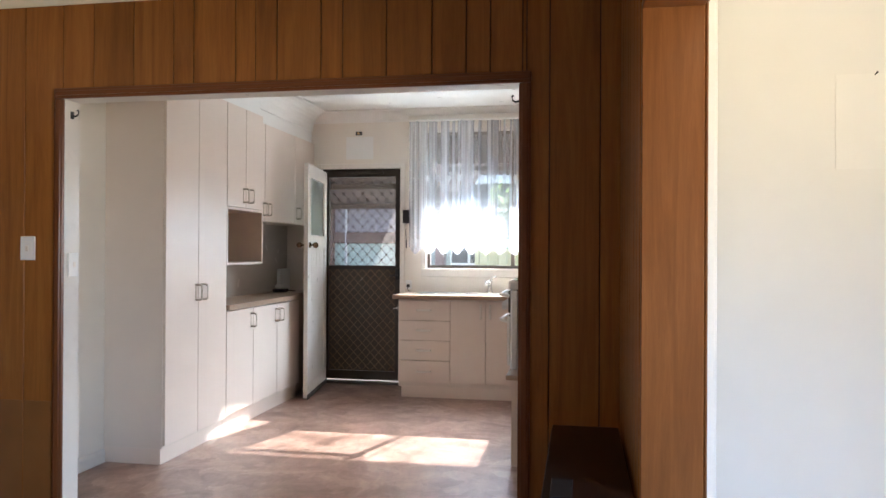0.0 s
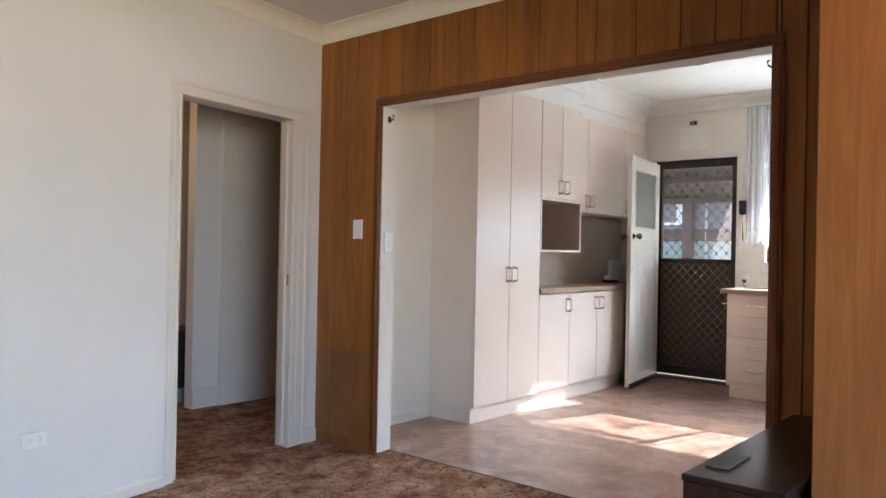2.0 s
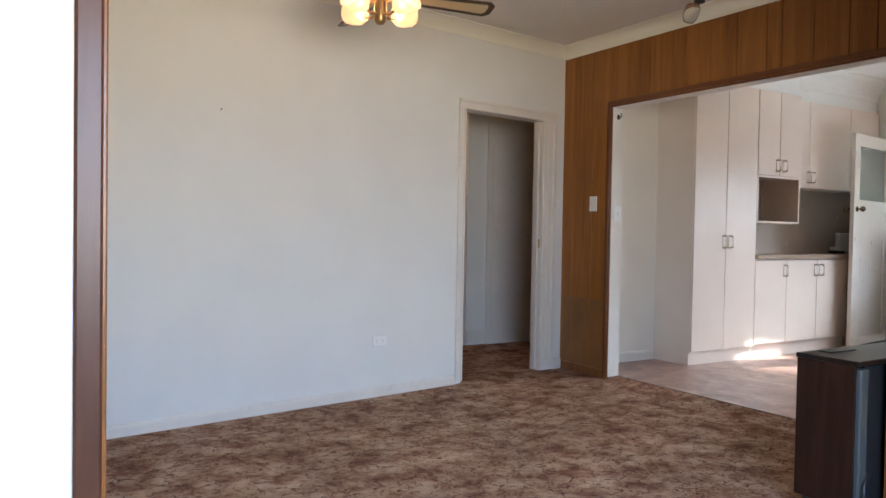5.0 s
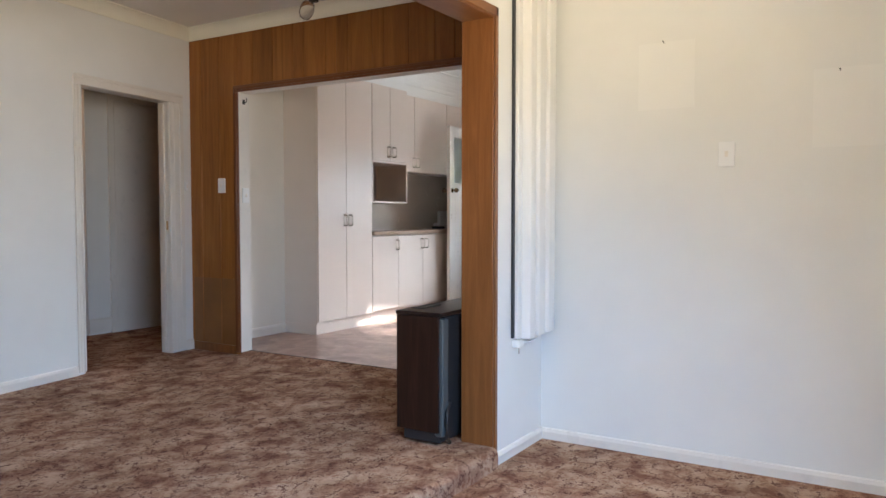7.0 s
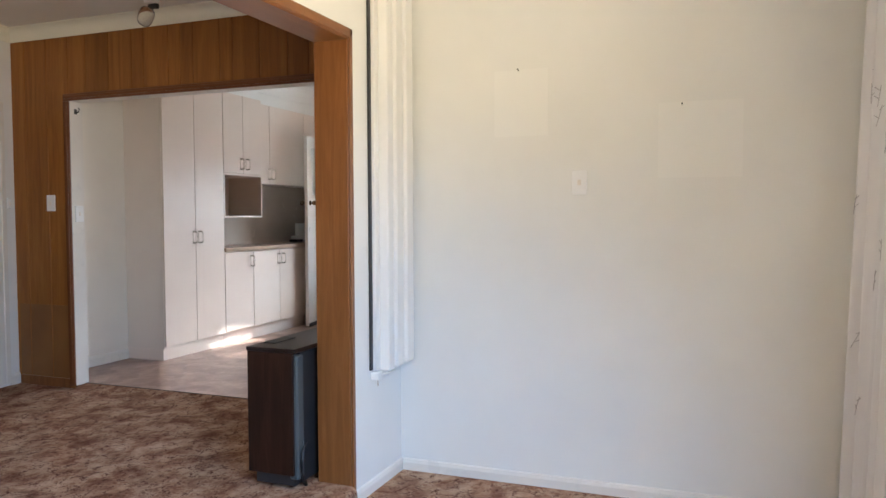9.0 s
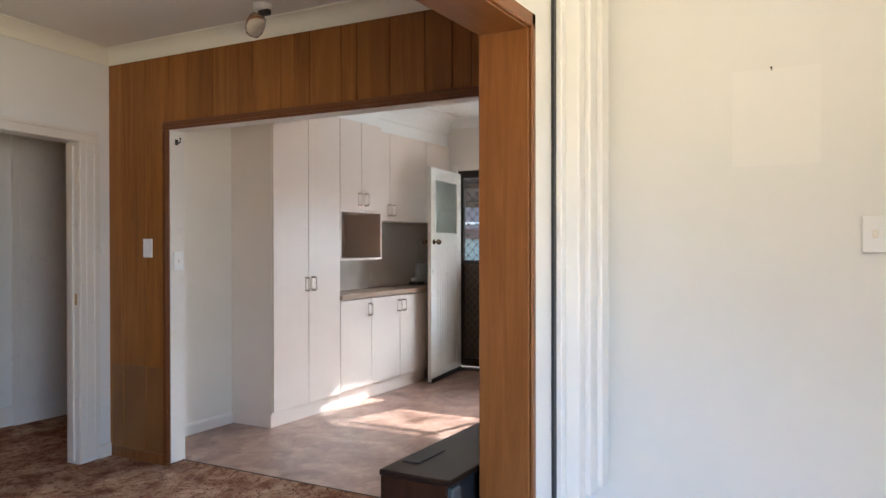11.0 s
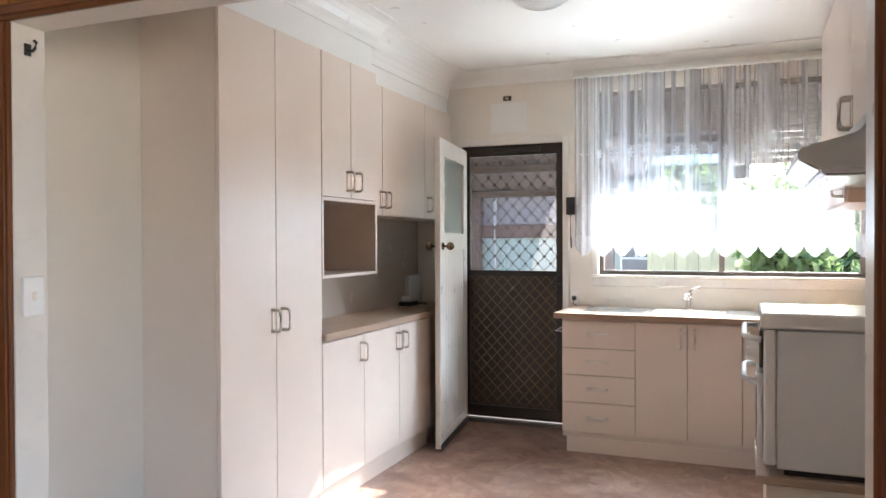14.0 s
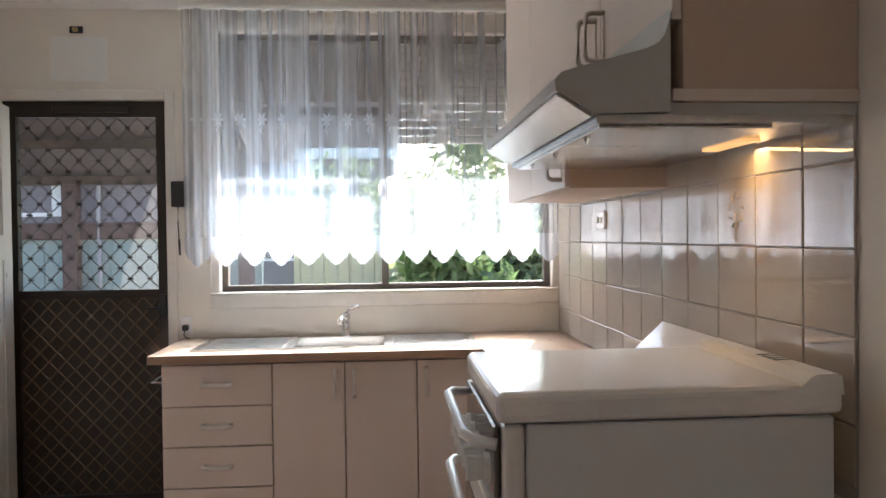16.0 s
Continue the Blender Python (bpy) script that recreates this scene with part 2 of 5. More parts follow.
M = {}
M["wall"] = paint("cream_white_wall_paint", (0.80, 0.795, 0.765), 0.5, 0.03, 0.12, 90)
M["patch"] = paint("paler_wall_patch", (0.826, 0.821, 0.790), 0.45, 0.02, 0.08, 90)
M["kwall"] = paint("cream_kitchen_wall_paint", (0.80, 0.75, 0.67), 0.45, 0.03, 0.12, 90)
M["ceil"] = paint("white_ceiling_paint", (0.74, 0.71, 0.67), 0.7, 0.02, 0.1, 70)
M["kceil"] = paint("gloss_kitchen_ceiling_paint", (0.84, 0.82, 0.78), 0.3, 0.02, 0.15, 12)
M["trim"] = paint("gloss_cream_trim_paint", (0.78, 0.74, 0.68), 0.3, 0.04, 0.2, 40, dirt=0.25)
M["cornice"] = paint("cream_cornice_paint", (0.86, 0.835, 0.73), 0.5, 0.02, 0.06, 80)
M["cab"] = paint("cream_laminate", (0.77, 0.66, 0.575), 0.38, 0.02, 0.06, 160)
M["cabside"] = paint("cream_laminate_panel", (0.74, 0.645, 0.565), 0.38, 0.025, 0.06, 160)
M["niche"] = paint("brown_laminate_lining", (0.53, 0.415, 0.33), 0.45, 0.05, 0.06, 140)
M["top"] = paint("brown_speckled_laminate", (0.45, 0.325, 0.235), 0.3, 0.12, 0.05, 200)
M["edge"] = paint("brown_laminate_edge", (0.36, 0.235, 0.155), 0.35, 0.08, 0.03, 120)
M["splash"] = paint("taupe_splash_panel", (0.55, 0.475, 0.405), 0.25, 0.05, 0.03, 100)
M["handle"] = paint("brushed_bronze_handle", (0.64, 0.55, 0.45), 0.32, 0.05, 0.0)
M["edging"] = paint("dark_brown_board_edge", (0.06, 0.042, 0.03), 0.6, 0.1, 0.0)
M["bronze"] = metal_mat("dark_bronze", (0.26, 0.18, 0.11), 0.25)
M["pale_handle"] = paint("cream_metal_handle", (0.82, 0.77, 0.70), 0.35, 0.05, 0.0)
M["white"] = paint("white_plastic", (0.80, 0.80, 0.77), 0.35, 0.02, 0.0)
M["plate"] = paint("glossy_white_switch_plastic", (0.90, 0.90, 0.89), 0.2, 0.01, 0.0)
M["enamel"] = paint("white_enamel", (0.82, 0.805, 0.775), 0.09, 0.02, 0.01, 30, 0.7, uneven=0.03)
M["stoveside"] = paint("grey_enamel_side", (0.76, 0.765, 0.76), 0.3, 0.03, 0.03, 60)
M["black"] = paint("black_plastic", (0.02, 0.02, 0.022), 0.4, 0.1, 0.05)
M["brownmetal"] = paint("dark_bronze_painted_metal", (0.030, 0.020, 0.013), 0.4, 0.12, 0.1)
M["grille"] = paint("bronze_grille_paint", (0.165, 0.122, 0.082), 0.25, 0.12, 0.05)
M["steel"] = metal_mat("stainless_steel", (0.62, 0.62, 0.62), 0.22, (1, 12, 1))
M["chrome"] = metal_mat("chrome", (0.8, 0.8, 0.8), 0.08)
M["brass"] = metal_mat("aged_brass", (0.55, 0.38, 0.18), 0.3)
M["infill"] = paint("brown_mesh_infill", (0.058, 0.041, 0.027), 0.5, 0.12, 0.2)
M["alu"] = paint("bronze_aluminium_window_frame", (0.13, 0.105, 0.085), 0.4, 0.08, 0.04)
M["panel"] = timber("varnished_plywood_panelling", (0.175, 0.060, 0.012), (0.29, 0.110, 0.022), (0.40, 0.165, 0.038), 2, 0.48, 0.12)
M["jamb"] = timber("varnished_timber_jamb", (0.155, 0.055, 0.016), (0.215, 0.083, 0.025), (0.29, 0.122, 0.041), 2, 0.3, 0.06, 1.4)
M["jambh"] = timber("varnished_timber_header", (0.155, 0.055, 0.016), (0.215, 0.083, 0.025), (0.29, 0.122, 0.041), 1, 0.3, 0.06, 1.4)
M["trimwood"] = timber("dark_stained_trim", (0.11, 0.035, 0.012), (0.17, 0.058, 0.02), (0.23, 0.085, 0.03), 2, 0.28, 0.05)
M["trimwoodh"] = timber("dark_stained_head_trim", (0.11, 0.035, 0.012), (0.17, 0.058, 0.02), (0.23, 0.085, 0.03), 0, 0.28, 0.05)
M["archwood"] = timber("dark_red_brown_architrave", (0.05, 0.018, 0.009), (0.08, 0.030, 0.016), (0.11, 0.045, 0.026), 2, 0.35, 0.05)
M["heater"] = timber("dark_walnut_veneer", (0.013, 0.0055, 0.0032), (0.026, 0.011, 0.0065), (0.046, 0.020, 0.012), 2, 0.5, 0.05, 1.3, 0.14, 0.02)
M["heatertop"] = timber("dark_walnut_top", (0.010, 0.006, 0.0045), (0.016, 0.009, 0.007), (0.024, 0.014, 0.010), 1, 0.28, 0.05)
M["heaterfront"] = paint("blue_grey_enamel", (0.06, 0.075, 0.08), 0.35, 0.06, 0.05)
M["groove"] = paint("dark_groove_stain", (0.045, 0.018, 0.008), 0.6, 0.15, 0.1)
M["carpet"] = carpet_mat()
M["vinyl"] = vinyl_mat()
M["glass"] = glass_mat("clear_glass")
M["frost"] = glass_mat("obscure_glass", (0.78, 0.85, 0.85), 0.35)
M["lampglass"] = glow_mat("warm_lit_glass_shade", (1.0, 0.55, 0.28), 0.12)
lg = M["lampglass"].node_tree.nodes["Principled BSDF"]
lg.inputs["Base Color"].default_value = (1.0, 0.70, 0.46, 1)
lg.inputs["Transmission Weight"].default_value = 0.5
M["bulb"] = glow_mat("lit_bulb", (1.0, 0.78, 0.5), 3.5)
M["hoodlight"] = glow_mat("hood_lamp_lens", (1.0, 0.55, 0.20), 0.2)
M["hoodpaint"] = paint("silver_grey_hood_paint", (0.56, 0.55, 0.52), 0.32, 0.03, 0.03, 80)
M["brownglass"] = paint("brown_tinted_glass", (0.10, 0.075, 0.058), 0.06, 0.04, 0.0)
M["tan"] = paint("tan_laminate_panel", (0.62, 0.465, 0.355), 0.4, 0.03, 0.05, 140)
M["lace"] = lace_mat("white_lace", 0.27, False)
M["lacehem"] = lace_mat("white_lace_hem", 0.42, True)
M["motif"] = lace_mat("woven_lace_flower", 0.62, True)
M["mesh"] = mesh_mat("grey_insect_mesh", (0.48, 0.45, 0.42))
M["darkmesh"] = mesh_mat("dark_insect_mesh", (0.13, 0.135, 0.14))
M["drape"] = paint("white_patterned_curtain", (0.74, 0.73, 0.75), 0.8, 0.05, 0.3, 300)
M["tile"] = paint("glossy_cream_tile", (0.53, 0.465, 0.395), 0.035, 0.03, 0.05, 5, 0.9, uneven=0.012)
M["grout"] = paint("grey_grout", (0.50, 0.46, 0.41), 0.8, 0.06, 0.2)
M["shutter"] = paint("white_roller_shutter", (0.80, 0.79, 0.76), 0.45, 0.03, 0.03)
M["concrete"] = paint("patio_concrete", (0.46, 0.44, 0.40), 0.9, 0.15, 0.3, 60)
M["brick"] = paint("red_brown_timber", (0.105, 0.058, 0.047), 0.85, 0.2, 0.3, 50)
M["fence"] = paint("pale_yellow_steel_fence", (0.62, 0.58, 0.36), 0.5, 0.08, 0.05)
M["patioroof"] = paint("brown_patio_roof", (0.055, 0.036, 0.03), 0.6, 0.1, 0.1)
M["rooftile"] = paint("weathered_brown_roof_tiles", (0.05, 0.036, 0.032), 0.95, 0.2, 0.4, 12, spec=0.03)
M["teal"] = paint("pale_green_sheet", (0.23, 0.29, 0.27), 0.5, 0.06, 0.05)
M["downpipe"] = paint("pale_grey_pipe", (0.34, 0.33, 0.34), 0.5, 0.05, 0.0)
M["grass"] = paint("dry_lawn", (0.13, 0.14, 0.055), 0.95, 0.35, 0.6, 40)
M["leaf"] = leaf_mat()
M["bark"] = paint("grey_brown_bark", (0.13, 0.10, 0.075), 0.9, 0.3, 0.6, 20)
M["scuff"] = paint("olive_discoloured_varnish", (0.225, 0.092, 0.022), 0.45, 0.25, 0.1, 30)
M["twig"] = paint("grey_thread", (0.48, 0.46, 0.48), 0.8, 0.1, 0.0)
M["fanblade"] = paint("dark_walnut_blade", (0.06, 0.035, 0.02), 0.35, 0.2, 0.1)
M["cane"] = paint("woven_cane", (0.50, 0.38, 0.22), 0.6, 0.2, 0.8, 160)
M["oyster"] = glass_mat("ribbed_lamp_glass", (0.95, 0.95, 0.93), 0.18)
M["lilac"] = paint("pale_grey_sheet", (0.18, 0.155, 0.17), 0.5, 0.06, 0.05)


# ---- building helpers ----
def box(bm, x0, x1, y0, y1, z0, z1, bev=0.0, seg=1):
    r = bmesh.ops.create_cube(bm, size=1.0)
    vs = r["verts"]
    for v in vs:
        v.co = Vector((x0 + (v.co.x + 0.5) * (x1 - x0), y0 + (v.co.y + 0.5) * (y1 - y0), z0 + (v.co.z + 0.5) * (z1 - z0)))
    if bev > 0:
        es = list({e for v in vs for e in v.link_edges})
        bmesh.ops.bevel(bm, geom=es, offset=bev, segments=seg, affect="EDGES", profile=0.5)
    return bm


def boxed(*a, **k):
    return box(bmesh.new(), *a, **k)


def cyl(bm, a, b, r0, r1=None, n=14, caps=True):
    a, b = Vector(a), Vector(b)
    d = b - a
    m = Matrix.Translation((a + b) / 2) @ d.to_track_quat("Z", "Y").to_matrix().to_4x4()
    bmesh.ops.create_cone(bm, cap_ends=caps, segments=n, radius1=r0, radius2=r0 if r1 is None else r1, depth=d.length, matrix=m)
    return bm


def tube(bm, pts, r, n=8):
    """A round bar that runs through the points."""
    pts = [Vector(p) for p in pts]
    rings = []
    for i, p in enumerate(pts):
        d = (pts[min(i + 1, len(pts) - 1)] - pts[max(i - 1, 0)]).normalized()
        q = d.to_track_quat("Z", "Y")
        rings.append([bm.verts.new(p + q @ Vector((r * math.cos(2 * math.pi * k / n), r * math.sin(2 * math.pi * k / n), 0))) for k in range(n)])
    for a, b in zip(rings, rings[1:]):
        for k in range(n):
            bm.faces.new((a[k], a[(k + 1) % n], b[(k + 1) % n], b[k]))
    bm.faces.new(rings[0][::-1])
    bm.faces.new(rings[-1])
    return bm


def lathe(bm, profile, centre=(0, 0, 0), n=24):
    """A turned shape: (radius, height) pairs swept round a vertical axis."""
    c = Vector(centre)
    rings = [[bm.verts.new(c + Vector((r * math.cos(2 * math.pi * k / n), r * math.sin(2 * math.pi * k / n), z))) for k in range(n)] for r, z in profile]
    for a, b in zip(rings, rings[1:]):
        for k in range(n):
            bm.faces.new((a[k], a[(k + 1) % n], b[(k + 1) % n], b[k]))
    return bm


def prism(bm, outline, axis, lo, hi):
    """A flat outline (2D, in the two other axes) drawn out along an axis."""
    def at(u, v, w):
        return {"x": (w, u, v), "y": (u, w, v), "z": (u, v, w)}[axis]
    a = [bm.verts.new(at(u, v, lo)) for u, v in outline]
    b = [bm.verts.new(at(u, v, hi)) for u, v in outline]
    n = len(outline)
    for k in range(n):
        bm.faces.new((a[k], a[(k + 1) % n], b[(k + 1) % n], b[k]))
    bm.faces.new(a[::-1])
    bm.faces.new(b)
    bmesh.ops.recalc_face_normals(bm, faces=bm.faces)
    return bm


def mesh_ob(name, bm, mat, smooth=False):
    me = bpy.data.meshes.new(name)
    bmesh.ops.recalc_face_normals(bm, faces=bm.faces)
    bm.to_mesh(me)
    bm.free()
    if smooth:
        for p in me.polygons:
            p.use_smooth = True
    me.materials.append(mat)
    return new(name, me)


def part(name, bm, mat, parent, label="", smooth=False):
    ob = mesh_ob(name, bm, mat, smooth)
    ob.parent = parent
    ob.matrix_parent_inverse = parent.matrix_basis.inverted()
    if label:
        ob["label"] = label
    return ob


def thing(name, at, label, category, group=""):
    ob = new(name)
    ob.matrix_basis = pose(*at)
    ob.empty_display_size = 0.1
    return tagged(ob, label, category, group)


def fixed(name, bm, mat, label, category, smooth=False):
    return tagged(mesh_ob(name, bm, mat, smooth), label, category, kind="structure")


def wall_x(bm, x0, x1, y0, y1, z0, z1, holes):
    """A wall that runs along x, with openings (x0, x1, z0, z1) through it."""
    xs = sorted({x0, x1, *[h[0] for h in holes], *[h[1] for h in holes]})
    for a, b in zip(xs, xs[1:]):
        zs = z0
        for h in sorted([h for h in holes if h[0] <= a + 1e-6 and h[1] >= b - 1e-6], key=lambda h: h[2]):
            if h[2] > zs + 1e-4:
                box(bm, a, b, y0, y1, zs, h[2])
            zs = h[3]
        if zs < z1 - 1e-4:
            box(bm, a, b, y0, y1, zs, z1)
    return bm


def wall_y(bm, x0, x1, y0, y1, z0, z1, holes):
    ys = sorted({y0, y1, *[h[0] for h in holes], *[h[1] for h in holes]})
    for a, b in zip(ys, ys[1:]):
        zs = z0
        for h in sorted([h for h in holes if h[0] <= a + 1e-6 and h[1] >= b - 1e-6], key=lambda h: h[2]):
            if h[2] > zs + 1e-4:
                box(bm, x0, x1, a, b, zs, h[2])
            zs = h[3]
        if zs < z1 - 1e-4:
            box(bm, x0, x1, a, b, zs, z1)
    return bm


# ---- plan ----
LW, PW, PB = -2.80, 3.234, 3.345          # dining west wall, panelled wall front and back
KW, KE, KN = -2.85, 0.37, 7.176            # kitchen west, east, north
JX0, JX1 = 0.266, 0.424                    # wall of the wide opening
JY0, JY1 = -0.66, 2.17                     # its two jambs
LOW = -0.118                               # lower room's floor
NY, EX, SY = 2.739, 2.72, -3.2             # lower room north, east, south
DY = -1.55                                 # dining south wall
CD, CK = 2.615, 2.72                       # ceilings
OX0, OX1, OZ = -2.40, -0.18, 2.066         # opening to the kitchen
HY0, HY1, HZ = 2.15, 2.985, 2.00          # hall door opening
WX0, WX1, WZ0, WZ1 = -1.40, 0.325, 1.165, 2.50
DX0, DX1, DZ1 = -2.475, -1.665, 2.15

CX, FZ = -2.974, -0.02                     # corner of west and panelled wall, dining carpet height


def skewed(ob):
    """The west wall runs a few degrees off the square: lean what belongs to it."""
    for o in (ob, *ob.children_recursive):
        if o.type == "MESH":
            for v in o.data.vertices:
                v.co.x -= 0.155 * (v.co.y - HY0)
    return ob


# ---- floors, walls, ceilings ----
fixed("floor_dining", boxed(-5.6, JX0, DY - 0.1, PB - 0.02, -0.3, FZ), M["carpet"], "brown and beige mottled patterned carpet", "carpet")
edge = [(JX0 - 0.0005, -0.3), (JX1 + 0.035, -0.3), (JX1 + 0.035, FZ - 0.035)]
edge += [(JX1 + 0.035 * math.cos(radians(q)), FZ - 0.035 + 0.035 * math.sin(radians(q))) for q in (20, 40, 60, 80, 90)] + [(JX0 - 0.0005, FZ)]
bm = prism(bmesh.new(), edge, "y", JY0 + 0.002, JY1 - 0.005)
fixed("carpet_step", bm, M["carpet"], "carpeted step edge in the wide opening", "step")
fixed("floor_hall", boxed(-5.6, CX - 0.1, PB - 0.02, 5.6, -0.3, FZ), M["carpet"], "brown and beige mottled patterned carpet", "carpet")
fixed("floor_lower", boxed(JX1 - 0.1, EX + 0.1, SY - 0.1, NY + 0.05, -0.4, LOW), M["carpet"], "brown and beige mottled carpet one step down", "carpet")
fixed("floor_kitchen", boxed(CX - 0.05, KE + 0.1, PB - 0.02, KN + 0.12, -0.3, 0.001), M["vinyl"], "reddish brown marbled vinyl kitchen floor", "vinyl floor")
fixed("carpet_ramp", prism(bmesh.new(), [(PB - 0.16, FZ), (PB - 0.022, 0.003), (PB - 0.022, FZ - 0.02), (PB - 0.16, FZ - 0.02)], "x", OX0, OX1), M["carpet"], "carpet edge rising to the vinyl", "carpet")
fixed("floor_strip", boxed(OX0, OX1, PB - 0.024, PB - 0.012, -0.01, 0.005, bev=0.002), M["brownmetal"], "thin dark strip between carpet and vinyl", "floor strip")

bm = bmesh.new()
wall_y(bm, LW - 0.11, LW, DY, PB, -0.1, CD + 0.2, [(HY0 - 0.02, HY1 + 0.02, -1, HZ + 0.02)])
west = fixed("wall_dining_west", bm, M["wall"], "cream white painted dining room wall", "wall")
skewed(west)
fixed("wall_dining_south", boxed(-5.6, JX1, DY - 0.1, DY, -0.3, CD + 0.2), M["wall"], "cream white painted wall", "wall")
bm = bmesh.new()
wall_x(bm, CX + 0.003, KE + 0.1, PW + 0.014, PB, 0, CK + 0.1, [(OX0 - 0.012, OX1 + 0.012, -1, OZ + 0.012)])
fixed("wall_kitchen_south", bm, M["kwall"], "painted wall between dining room and kitchen", "wall")
bm = bmesh.new()
wall_y(bm, JX0, JX1, DY, PW, -0.3, CD + 0.5, [(JY0, JY1, -1, 2.05)])
fixed("wall_wide_opening", bm, M["wall"], "white wall with a wide cased opening", "wall")
fixed("wall_lower_north", boxed(JX1, EX + 0.1, NY, NY + 0.11, -0.4, 2.9), M["wall"], "white wall with paler picture patches", "wall")
bm = bmesh.new()
wall_y(bm, EX, EX + 0.1, SY, NY, -0.4, 2.9, [(-1.05, 0.55, 0.70, 2.05)])
fixed("wall_lower_east", bm, M["wall"], "white wall with a wide curtained window", "wall")
bm = bmesh.new()
wall_x(bm, JX1, EX + 0.1, SY - 0.1, SY, -0.4, 2.9, [])
fixed("wall_lower_south", bm, M["wall"], "plain white wall", "wall")
bm = bmesh.new()
wall_y(bm, JX0, JX1, SY, DY - 0.1, -0.4, 2.9, [])
fixed("wall_lower_west", bm, M["wall"], "white wall", "wall")
fixed("ceiling_lower", boxed(JX1, EX + 0.1, SY - 0.1, NY + 0.1, 2.62, 2.75), M["ceil"], "white ceiling", "ceiling")
fixed("ceiling_dining", boxed(-5.6, JX0, DY - 0.1, PW + 0.014, CD, CD + 0.1), M["ceil"], "flat white ceiling", "ceiling")
fixed("wall_kitchen_west", boxed(KW - 0.1, KW, PB, KN, 0, CK + 0.1), M["kwall"], "cream painted kitchen wall", "wall")
fixed("wall_kitchen_east", boxed(KE, KE + 0.1, PB, KN, 0, CK + 0.1), M["kwall"], "cream painted kitchen wall", "wall")
bm = bmesh.new()
wall_x(bm, KW - 0.1, KE + 0.1, KN, KN + 0.12, -0.3, CK + 0.1, [(WX0, WX1, WZ0, WZ1), (DX0, DX1, -0.0, DZ1)])
fixed("wall_kitchen_north", bm, M["kwall"], "cream painted wall with back door and window", "wall")
fixed("ceiling_kitchen", boxed(KW - 0.1, KE + 0.1, PB, KN + 0.12, CK, CK + 0.1), M["kceil"], "glossy white kitchen ceiling", "ceiling")
# hall
fixed("wall_hall_back", boxed(-4.42, -4.32, 3.17, 5.6, -0.1, CD + 0.05), M["wall"], "dim white hall wall", "wall")
# unseen end wall; its brown colour is chosen to darken and warm the hall
fixed("wall_hall_end", boxed(-5.6, -2.95, 5.5, 5.6, -0.1, CD + 0.05), M["panel"], "unseen hall end wall, coloured brown to dim and warm the hall", "wall")
fixed("wall_hall_far", boxed(-5.6, -5.5, DY, 5.6, -0.1, CD + 0.05), M["wall"], "white wall of a far room", "wall")
fixed("wall_hall_south", boxed(-5.6, LW - 0.11, 1.2, 1.3, -0.1, CD + 0.05), M["wall"], "white wall of a far room", "wall")
# unseen lining, added so that the hall's bounce light turns dim and brown
fixed("wall_hall_east", boxed(-2.972, -2.952, PB + 0.001, 5.499, -0.1, CD), M["panel"], "unseen brown lining added to dim and warm the hall's bounced light", "wall")
fixed("ceiling_hall", boxed(-5.6, KW - 0.1, PW + 0.014, 5.6, CD, CD + 0.1), M["ceil"], "white hall ceiling", "ceiling")


# cornices: a quarter hollow run along a wall
def cove(bm, axis, w, side, lo, hi, top, s=0.09):
    pts = [(0, 0), (0, -s), (0.008, -s)]
    for k in range(1, 7):
        a = math.pi / 2 * k / 7
        pts.append((0.008 + (s - 0.012) * (1 - math.cos(a)), -s + (s - 0.008) * math.sin(a)))
    pts += [(s - 0.004, -0.008), (s, -0.008), (s, 0)]
    return prism(bm, [(w + side * u, top + v) for u, v in pts], axis, lo, hi)


skewed(fixed("cornice_west", cove(bmesh.new(), "y", LW, 1, DY, PW, CD), M["cornice"], "cream coved plaster cornice", "cornice"))
fixed("cornice_north", cove(bmesh.new(), "x", PW, -1, CX + 0.001, JX0, CD), M["cornice"], "cream coved plaster cornice", "cornice")
fixed("cornice_south", cove(bmesh.new(), "x", DY, 1, LW + 0.001, JX0, CD), M["cornice"], "cream coved plaster cornice", "cornice")
fixed("cornice_east", cove(bmesh.new(), "y", JX0, -1, DY, PW, CD), M["cornice"], "cream coved plaster cornice", "cornice")
fixed("cornice_kitchen_north", cove(bmesh.new(), "x", KN, -1, KW, KE, CK, 0.11), M["kceil"], "white coved kitchen cornice", "cornice")
fixed("cornice_kitchen_south", cove(bmesh.new(), "x", PB, 1, KW, KE, CK, 0.11), M["kceil"], "white coved kitchen cornice", "cornice")


# skirting boards
def skirt(name, axis, w, side, lo, hi, z=0.0, h=0.085):
    pts = [(0, 0), (0.016, 0), (0.016, h - 0.02), (0.010, h - 0.004), (0.004, h), (0, h)]
    return fixed(name, prism(bmesh.new(), [(w + side * u, z + v) for u, v in pts], axis, lo, hi), M["trim"], "cream painted skirting board", "skirting")


skewed(skirt("baseboard_west", "y", LW, 1, DY, HY0 - 0.065, FZ, 0.068))
skewed(skirt("baseboard_west_short", "y", LW, 1, HY1 + 0.156, PW - 0.003, FZ))
skirt("baseboard_south", "x", DY, 1, LW, JX0, FZ)
skirt("baseboard_lower_north", "x", NY, -1, JX1 + 0.016, EX, LOW, 0.06)
skirt("baseboard_lower_stub", "y", JX1, 1, JY1 + 0.03, NY, LOW, 0.06)
skirt("baseboard_lower_south_stub", "y", JX1, 1, SY, JY0 - 0.03, LOW, 0.09)
skirt("baseboard_kitchen", "y", KW, 1, PB, 4.2)
skirt("baseboard_hall", "y", -4.32, 1, 3.17, 5.5, 0.0, 0.13)

